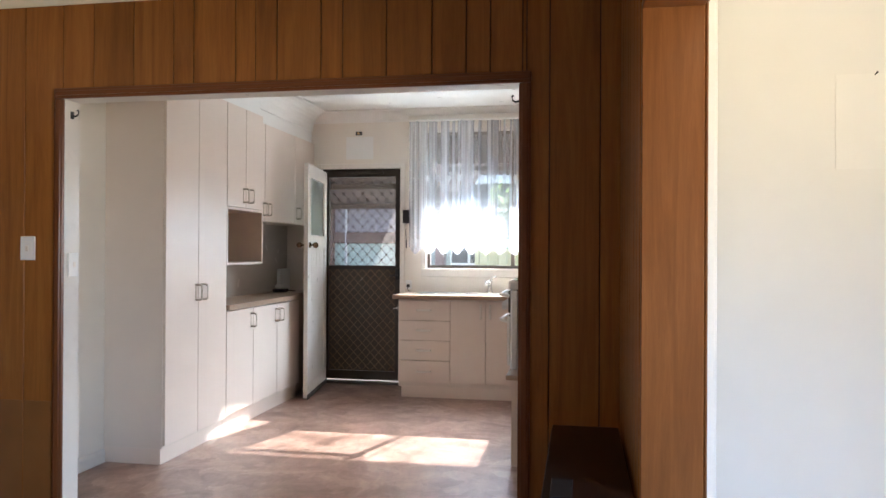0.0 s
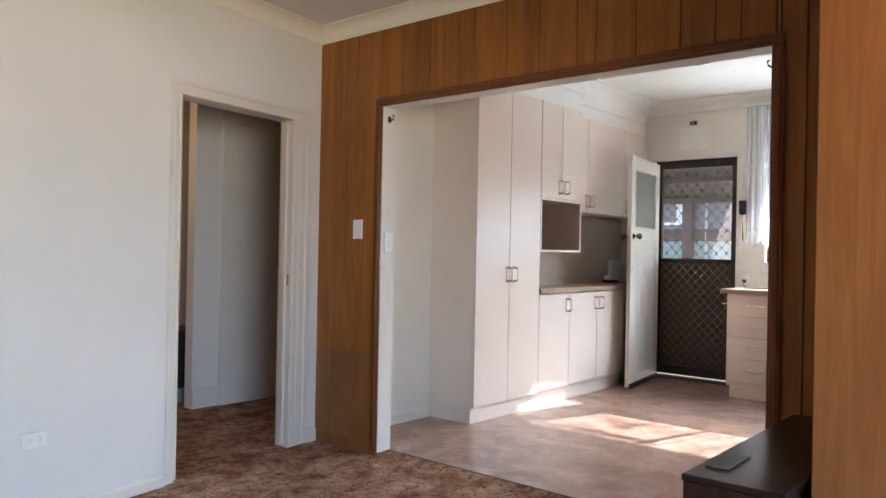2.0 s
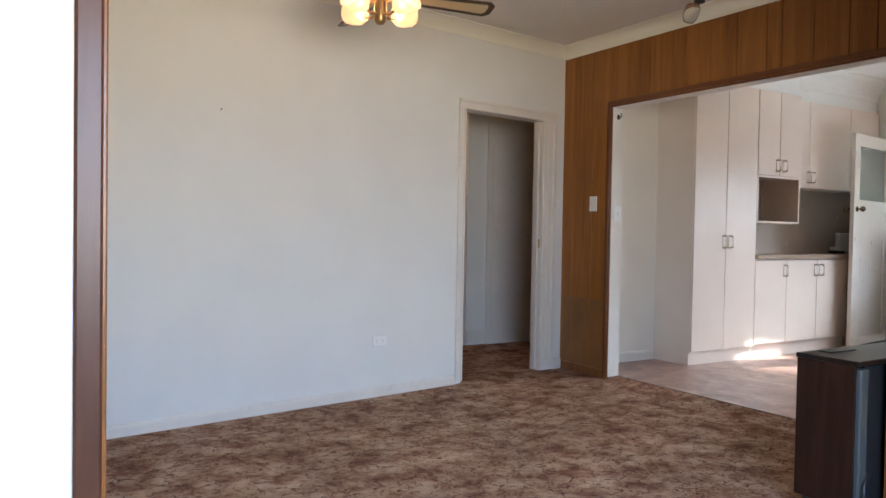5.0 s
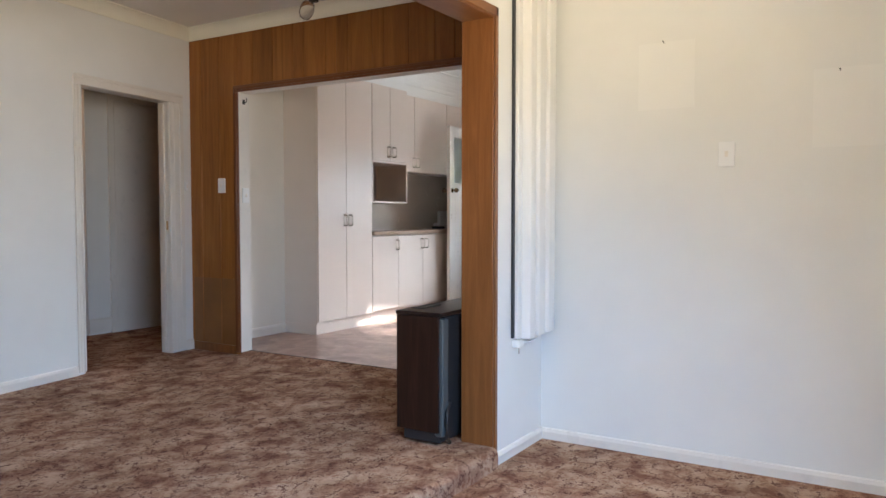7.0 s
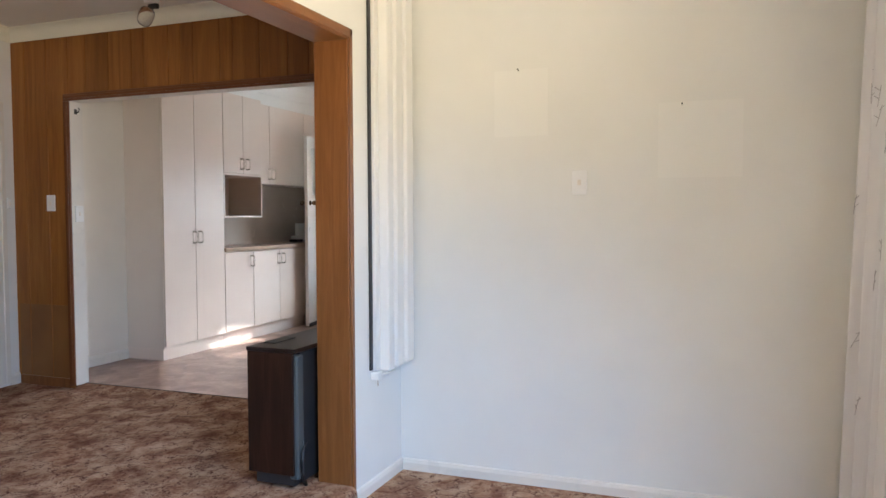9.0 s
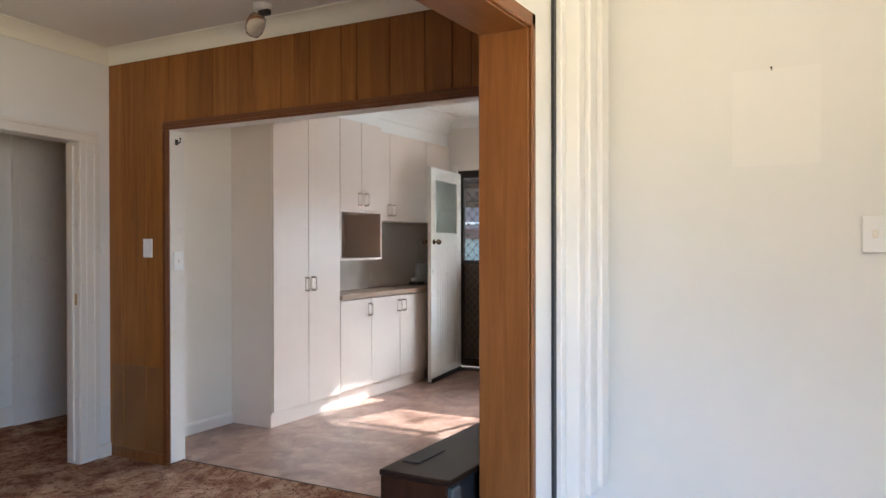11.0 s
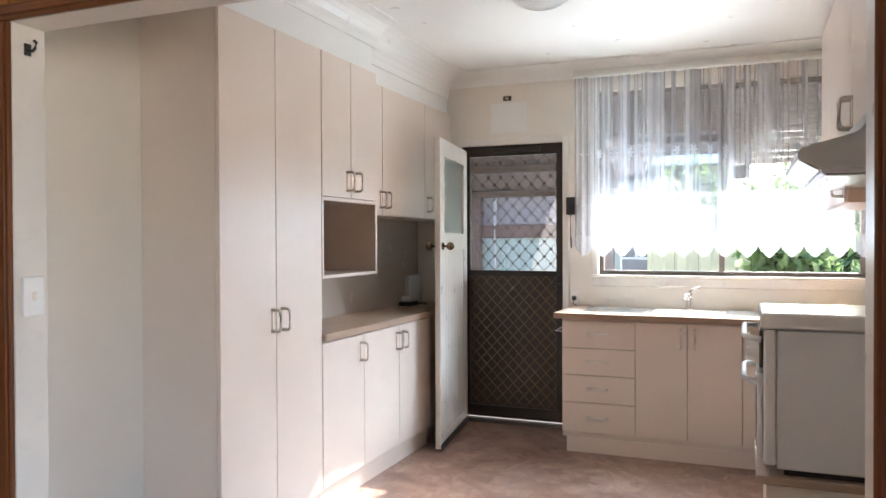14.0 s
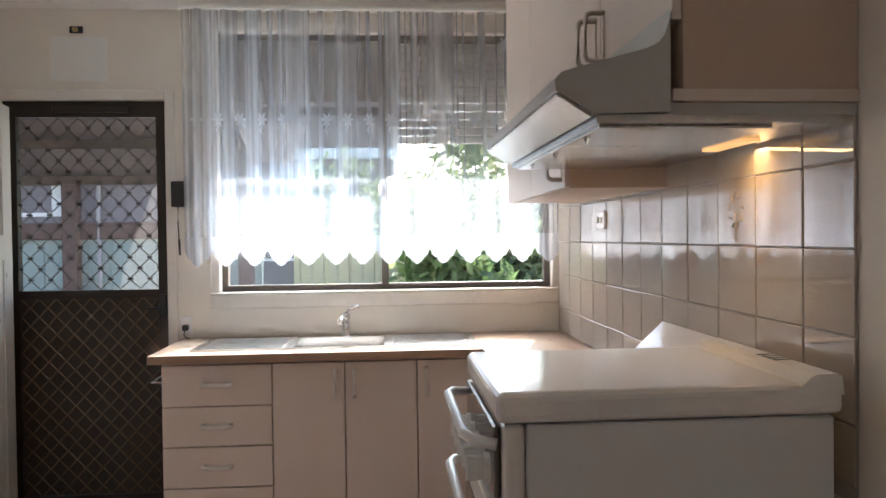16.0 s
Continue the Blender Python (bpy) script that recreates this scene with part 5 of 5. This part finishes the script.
part("bracket", boxed(JX1 + 0.001, JX1 + 0.04, 2.375, 2.44, 0.43, 0.472, bev=0.008, seg=2), M["white"], conc)
part("catch", tube(bmesh.new(), [(JX1 + 0.02, 2.42, 0.445), (JX1 + 0.045, 2.50, 0.45), (JX1 + 0.05, 2.60, 0.465), (JX1 + 0.04, 2.66, 0.48)], 0.006), M["white"], conc, smooth=True)
part("pin", cyl(bmesh.new(), (JX1 + 0.02, 2.42, 0.43), (JX1 + 0.02, 2.42, 0.395), 0.003), M["chrome"], conc)

# curtain in the lower room
cur = thing("patterned_curtain", (2.6, 2.2, LOW), "white floor-length curtain with grey twig embroidery", "curtain")
bm = bmesh.new()
rows = []
for j in range(25):
    v = j / 24
    row = []
    for i in range(91):
        u = i / 90
        y = 2.69 - u * (1.0 + 0.1 * v) - 0.10 * v * (1 - u)
        x = 2.60 + 0.045 * math.sin(u * 6.283 * 5 + 0.5 * v) + 0.018 * math.sin(u * 6.283 * 11 + 2) - 0.07 * (1 - v) * (1 - 0.4 * u)
        row.append(bm.verts.new((x, y, LOW + 0.02 + v * 2.25)))
    rows.append(row)
for a, b in zip(rows, rows[1:]):
    for i in range(90):
        bm.faces.new((a[i], a[i + 1], b[i + 1], b[i]))
part("cloth", bm, M["drape"], cur, smooth=True)
part("rod", cyl(bmesh.new(), (2.62, 2.72, 2.16), (2.62, -1.8, 2.16), 0.012), M["brass"], cur)
twigs = bmesh.new()
rng = random.Random(5)
for k in range(46):
    u, v = rng.uniform(0, 0.55), rng.uniform(0.02, 0.98)
    def cp(u, v):
        y = 2.69 - u * (1.0 + 0.1 * v) - 0.10 * v * (1 - u)
        x = 2.60 + 0.045 * math.sin(u * 6.283 * 5 + 0.5 * v) + 0.018 * math.sin(u * 6.283 * 11 + 2) - 0.07 * (1 - v) * (1 - 0.4 * u)
        return Vector((x - 0.003, y, LOW + 0.02 + v * 2.25))
    d = rng.uniform(-0.02, 0.02)
    tube(twigs, [cp(u, v), cp(u + d * 0.5, v + 0.016), cp(u + d, v + 0.034)], 0.0016, 4)
    for q in (0.012, 0.026):
        s_ = rng.choice((-1, 1))
        tube(twigs, [cp(u + d * 0.5, v + q), cp(u + d * 0.5 + s_ * 0.012, v + q + 0.006)], 0.0018, 4)
tagged(part("embroidery", twigs, M["twig"], cur, "grey embroidered twigs"), kind="stuff")

# ---- ceiling fan with lamps ----
FX, FY = -1.40, 0.76
fan = thing("ceiling_fan", (FX, FY, CD), "brass ceiling fan with lit glass shades and cane blades", "ceiling fan")
part("canopy", lathe(bmesh.new(), [(0.001, CD), (0.065, CD), (0.06, CD - 0.03), (0.03, CD - 0.06), (0.012, CD - 0.065)], (FX, FY, 0)), M["brass"], fan, smooth=True)
part("rod", cyl(bmesh.new(), (FX, FY, CD - 0.06), (FX, FY, 2.31), 0.012), M["brass"], fan)
part("motor", lathe(bmesh.new(), [(0.012, 2.33), (0.06, 2.325), (0.095, 2.30), (0.10, 2.25), (0.09, 2.215), (0.05, 2.20), (0.03, 2.19), (0.03, 2.10), (0.018, 2.085), (0.001, 2.08)], (FX, FY, 0)), M["brass"], fan, smooth=True)
for k in range(4):
    a = radians(80 + 92 * k)
    R = Matrix.Translation((FX, FY, 2.222)) @ Matrix.Rotation(a, 4, "Z") @ Matrix.Rotation(radians(-16), 4, "X")
    L0, L1, W0, W1 = 0.17, 0.585, 0.045, 0.062
    outline = [(L0, -W0), (L1 - 0.03, -W1), (L1, -W1 * 0.6), (L1, W1 * 0.6), (L1 - 0.03, W1), (L0, W0)]
    inner = [(L0 + 0.03, -W0 + 0.018), (L1 - 0.045, -W1 + 0.02), (L1 - 0.03, -W1 * 0.4), (L1 - 0.03, W1 * 0.4), (L1 - 0.045, W1 - 0.02), (L0 + 0.03, W0 - 0.018)]
    bm = bmesh.new()
    vo = [[bm.verts.new((x, y, z)) for x, y in outline] for z in (-0.003, 0.003)]
    vi = [[bm.verts.new((x, y, z)) for x, y in inner] for z in (-0.003, 0.003)]
    for q in range(6):
        r_ = (q + 1) % 6
        bm.faces.new((vo[0][q], vo[0][r_], vi[0][r_], vi[0][q]))
        bm.faces.new((vo[1][q], vo[1][r_], vi[1][r_], vi[1][q]))
        bm.faces.new((vo[0][q], vo[0][r_], vo[1][r_], vo[1][q]))
        bm.faces.new((vi[0][q], vi[0][r_], vi[1][r_], vi[1][q]))
    bm.transform(R)
    blade = part("blade", bm, M["fanblade"], fan, "dark wooden blade rim")
    bm = prism(bmesh.new(), inner, "z", -0.0015, 0.0015)
    bm.transform(R)
    part("cane_insert", bm, M["cane"], blade, "woven cane insert")
    bm = tube(bmesh.new(), [(0.07, 0, 0.0), (0.12, 0, -0.008), (0.20, 0, -0.005)], 0.008)
    bm.transform(R)
    part("blade_arm", bm, M["brass"], fan)
for k in range(4):
    a = radians(20 + 90 * k)
    d = Vector((math.cos(a), math.sin(a), 0))
    c = Vector((FX, FY, 2.135))
    part("lamp_arm", tube(bmesh.new(), [c, c + d * 0.06 + Vector((0, 0, -0.012)), c + d * 0.10 + Vector((0, 0, 0.0))], 0.007), M["brass"], fan, smooth=True)
    tilt = Matrix.Translation(c + d * 0.10) @ Matrix.Rotation(a, 4, "Z") @ Matrix.Rotation(radians(62), 4, "Y")
    bm = lathe(bmesh.new(), [(0.022, 0.0), (0.030, 0.01), (0.052, 0.035), (0.062, 0.065), (0.064, 0.085), (0.070, 0.10), (0.068, 0.101), (0.060, 0.085), (0.058, 0.065), (0.048, 0.037), (0.026, 0.013)], (0, 0, 0), 24)
    bm.transform(tilt)
    sh = part("shade", bm, M["lampglass"], fan, "frosted amber glass shade", True)
    bm = bmesh.new()
    bmesh.ops.create_uvsphere(bm, u_segments=14, v_segments=10, radius=0.02, matrix=tilt @ Matrix.Translation((0, 0, 0.05)))
    part("bulb", bm, M["bulb"], sh, "lit bulb", True)

# spot on the dining ceiling, oyster light in the kitchen
spot = thing("ceiling_spot", (-1.41, 2.98, CD), "ceiling spotlight with a clear glass lens and black base", "ceiling light")
part("base", cyl(bmesh.new(), (-1.41, 2.98, CD), (-1.41, 2.98, CD - 0.03), 0.05, 0.045, 20), M["white"], spot)
part("bracket", boxed(-1.43, -1.36, 2.965, 2.995, CD - 0.06, CD - 0.03, bev=0.004), M["black"], spot)
bm = lathe(bmesh.new(), [(0.001, -0.075), (0.030, -0.068), (0.046, -0.04), (0.05, 0.0), (0.042, 0.035), (0.025, 0.05), (0.001, 0.052)], (0, 0, 0), 24)
bm.transform(Matrix.Translation((-1.435, 2.96, CD - 0.10)) @ Matrix.Rotation(radians(25), 4, "Y"))
part("globe", bm, M["oyster"], spot, "ribbed clear glass globe", True)
oy = thing("oyster_light", (-1.40, 5.52, CK), "glass dome ceiling light with chrome clips", "ceiling light")
part("dome", lathe(bmesh.new(), [(0.001, CK - 0.085), (0.06, CK - 0.08), (0.11, CK - 0.062), (0.15, CK - 0.035), (0.165, CK - 0.012), (0.165, CK - 0.002)], (-1.40, 5.52, 0), 32), M["oyster"], oy, smooth=True)
for k in range(3):
    a = radians(30 + 120 * k)
    part("clip", boxed(-1.40 + 0.16 * math.cos(a) - 0.012, -1.40 + 0.16 * math.cos(a) + 0.012, 5.52 + 0.16 * math.sin(a) - 0.012, 5.52 + 0.16 * math.sin(a) + 0.012, CK - 0.03, CK - 0.001, bev=0.004), M["chrome"], oy)

# ---- on the worktop ----
ph = thing("cordless_phone_base", (-2.745, 6.77, 0.932), "small black and white phone on the worktop", "phone")
part("base", boxed(-2.80, -2.69, 6.70, 6.84, 0.932, 0.962, bev=0.010, seg=2), M["black"], ph)
part("handset", boxed(-2.785, -2.705, 6.71, 6.78, 0.964, 1.005, bev=0.016, seg=3), M["white"], ph, "white handset")
part("cable", tube(bmesh.new(), [(-2.69, 6.82, 0.945), (-2.64, 6.86, 0.937), (-2.66, 6.93, 0.936), (-2.74, 6.97, 0.938)], 0.003), M["black"], ph, smooth=True)
md = thing("white_modem_box", (-2.82, 7.02, 0.932), "white flat box standing in the worktop corner", "box")
part("case", boxed(-2.842, -2.80, 6.90, 7.15, 0.933, 1.15, bev=0.008, seg=2), M["white"], md)

# ---- hall ----
cup = thing("hall_cupboard_door", (-4.30, 3.8, 0), "tall flush cream hall cupboard door", "door")
part("frame", wall_y(bmesh.new(), -4.319, -4.295, 3.395, 4.35, FZ, 2.26, [(3.45, 4.29, 0.10, 2.18)]), M["trim"], cup)
part("panel", boxed(-4.317, -4.298, 3.455, 4.285, 0.105, 2.175, bev=0.003), M["trim"], cup)
for z in (0.45, 1.95):
    part("hinge", boxed(-4.298, -4.292, 3.452, 3.468, z, z + 0.07, bev=0.001), M["trim"], cup)
for y in (4.10, 4.17):
    part("handle", d_handle(bmesh.new(), (-4.298, y, 1.2), (1, 0, 0), (0, 0, 1), 0.11), M["brass"], cup, smooth=True)
sbx = thing("black_speaker_box", (-4.75, 3.25, FZ), "tall black box standing in the far room", "speaker")
part("case", boxed(-4.95, -4.55, 3.05, 3.55, FZ + 0.12, 0.55, bev=0.01), M["black"], sbx)
part("foot", boxed(-4.93, -4.57, 3.07, 3.53, FZ, FZ + 0.12, bev=0.01), M["teal"], sbx, "teal base")

# ---- outside ----
fixed("ground", boxed(-80, 80, KN + 0.12, 160, -0.5, -0.16), M["grass"], "dry green lawn beyond the patio", "ground")
fixed("patio", boxed(-7, 6, KN + 0.121, 12.0, -0.2, -0.1), M["concrete"], "pale concrete patio outside the back door", "patio")
awn = thing("awning", (-1.0, KN + 0.4, 2.05), "brown ribbed metal awning over door and window", "awning")
part("sheet", prism(bmesh.new(), [(KN + 0.16, 2.66), (KN + 0.16, 2.68), (KN + 0.72, 2.292), (KN + 0.72, 2.272)], "x", -1.75, 1.6), M["patioroof"], awn)
for k in range(10):
    x = -1.27 + k * 0.31
    part("rib", tube(bmesh.new(), [(x, KN + 0.17, 2.645), (x, KN + 0.70, 2.262)], 0.012, 6), M["patioroof"], awn)
part("valance", boxed(-1.32, -0.31, KN + 0.715, KN + 0.73, 2.188, 2.24), M["patioroof"], awn)
for x in (-1.25, -0.8, -0.38):
    part("valance_hanger", boxed(x - 0.008, x + 0.008, KN + 0.716, KN + 0.724, 2.23, 2.275), M["patioroof"], awn)
proof = thing("patio_roof", (-3.5, KN + 1.2, 2.1), "low brown patio roof over the back door", "patio roof")
part("sheet", prism(bmesh.new(), [(KN + 0.121, 2.457), (KN + 0.121, 2.477), (KN + 2.25, 1.905), (KN + 2.25, 1.885)], "x", -6.5, -1.458), M["patioroof"], proof)
for v in proof.children[0].data.vertices:
    if v.co.x > -2:
        v.co.x -= 0.051 * (v.co.y - KN)
for k in range(3):
    d = 0.6 + 0.7 * k
    part("batten", boxed(-6.5, -1.476 - 0.051 * d, KN + d - 0.03, KN + d + 0.03, 2.49 - 0.27 * d - 0.085, 2.49 - 0.27 * d - 0.02), M["patioroof"], proof)
shed = thing("neighbour_shed", (-3.5, 11.6, -0.1), "brown timber shed with pale green lower sheets", "shed")
part("lower_wall", boxed(-9, -1.9, 11.5, 11.6, -0.2, 1.45), M["teal"], shed, "pale green sheet wall")
part("rail", boxed(-9, -1.9, 11.44, 11.5, 1.45, 1.63, bev=0.01), M["brick"], shed, "red-brown timber rail")
part("upper_wall", boxed(-9, -1.9, 11.5, 11.6, 1.63, 2.12), M["lilac"], shed, "pale grey upper sheet")
part("roof", prism(bmesh.new(), [(11.1, 2.12), (13.5, 2.9), (13.5, 2.98), (11.1, 2.22)], "x", -9.2, -1.6), M["rooftile"], shed)
for x in (-7.2, -5.5, -3.86, -2.05):
    part("post", boxed(x - 0.075, x + 0.075, 11.36, 11.5, -0.1, 2.15, bev=0.008), M["brick"], shed, "red-brown timber post")
w_ = part("window", wall_x(bmesh.new(), -5.3, -3.96, 11.46, 11.499, 1.70, 2.07, [(-5.24, -4.72, 1.74, 2.04), (-4.66, -4.07, 1.74, 2.04)]), M["shutter"], shed, "white shed window frame")
for x0, x1 in ((-5.24, -4.72), (-4.66, -4.07)):
    part("pane", boxed(x0 + 0.001, x1 - 0.001, 11.478, 11.482, 1.741, 2.039), M["lilac"], w_)
part("downpipe", cyl(bmesh.new(), (-3.59, 11.46, -0.1), (-3.59, 11.46, 2.1), 0.022), M["downpipe"], shed, "thin pale grey downpipe")
for k in range(30):
    part("sheet_rib", boxed(-8.9 + k * 0.235, -8.87 + k * 0.235, 11.488, 11.4995, -0.1, 1.45, bev=0.004), M["teal"], shed)
fence = thing("paling_fence", (3.0, 14.0, -0.16), "pale yellow sheet metal fence", "fence")
for k in range(46):
    x = -1.8 + k * 0.36
    part("sheet", prism(bmesh.new(), [(x, 14.0), (x + 0.04, 13.965), (x + 0.17, 13.965), (x + 0.21, 14.0), (x + 0.35, 14.0), (x + 0.35, 14.012), (x, 14.012)], "z", -0.16, 1.32), M["fence"], fence)
for k in range(7):
    part("post", boxed(-1.85 + k * 2.7, -1.78 + k * 2.7, 13.9, 13.96, -0.16, 1.38), M["fence"], fence)
part("cap_rail", boxed(-1.85, 14.7, 13.93, 14.03, 1.32, 1.37), M["fence"], fence)


def tree(at, height, spread, seed):
    """A tapered trunk, forked limbs and a ragged crown of small leaves."""
    rng = random.Random(seed)
    t = thing("garden_tree", at, "leafy green garden tree behind the fence", "tree", "garden trees")
    x, y, z = at
    bm = bmesh.new()
    cyl(bm, (x, y, z), (x + 0.1, y, z + height * 0.45), 0.14, 0.08, 9)
    tips = []
    for k in range(9):
        a = rng.uniform(0, 6.283)
        e = Vector((x + math.cos(a) * spread * rng.uniform(0.4, 0.9), y + math.sin(a) * spread * rng.uniform(0.4, 0.9), z + height * rng.uniform(0.35, 0.92)))
        s0 = Vector((x + 0.05, y, z + height * rng.uniform(0.15, 0.42)))
        cyl(bm, s0, e, 0.05, 0.012, 6)
        tips += [e, (s0 + e * 2) / 3]
    part("trunk", bm, M["bark"], t)
    verts, faces = [], []
    for c in tips:
        for _ in range(480):
            p = c + Vector((rng.gauss(0, 0.36), rng.gauss(0, 0.36), rng.gauss(0, 0.28))) * spread * 0.55
            d = Vector((rng.uniform(-1, 1), rng.uniform(-1, 1), rng.uniform(-1, 1))).normalized()
            e = d.orthogonal().normalized()
            l, w = rng.uniform(0.07, 0.15), rng.uniform(0.03, 0.06)
            i = len(verts)
            verts += [p - d * l, p + e * w, p + d * l, p - e * w]
            faces.append((i, i + 1, i + 2, i + 3))
    me = bpy.data.meshes.new("crown")
    me.from_pydata(verts, [], faces)
    me.materials.append(M["leaf"])
    cr = new("crown", me)
    cr.parent = t
    cr.matrix_parent_inverse = t.matrix_basis.inverted()
    return t


for at, h, sp, sd in (((0.9, 15.5, -0.16), 3.4, 1.5, 1), ((3.2, 16.2, -0.16), 4.2, 1.8, 2), ((-1.0, 17.5, -0.16), 3.0, 1.4, 3), ((6.0, 17.0, -0.16), 4.0, 1.9, 4), ((0.35, 12.6, -0.16), 1.7, 0.9, 6), ((1.6, 12.9, -0.16), 1.9, 1.0, 7)):
    tree(at, h, sp, sd)

house = thing("neighbour_house", (-4.0, 18.0, -0.16), "grey neighbouring house with a brown tiled roof", "house")
part("wall", wall_x(bmesh.new(), -9.0, -0.7, 17.9, 18.1, -0.16, 3.28, [(-3.2, -1.9, 1.0, 2.0), (-7.0, -5.6, 1.0, 2.0)]), M["lilac"], house)
for x0, x1 in ((-3.2, -1.9), (-7.0, -5.6)):
    w_ = part("window", wall_x(bmesh.new(), x0, x1, 17.92, 17.98, 1.0, 2.0, [(x0 + 0.05, (x0 + x1) / 2 - 0.03, 1.05, 1.95), ((x0 + x1) / 2 + 0.03, x1 - 0.05, 1.05, 1.95)]), M["shutter"], house)
    part("pane", boxed(x0 + 0.04, x1 - 0.04, 17.945, 17.95, 1.04, 1.96), M["black"], w_)
part("roof", prism(bmesh.new(), [(17.4, 3.14), (20.4, 4.7), (23.4, 3.14), (23.4, 3.04), (20.4, 4.58), (17.4, 3.04)], "x", -9.4, -0.3), M["rooftile"], house)
part("gutter", boxed(-9.4, -0.3, 17.26, 17.395, 2.90, 3.10, bev=0.02), M["shutter"], house, "white eaves gutter")
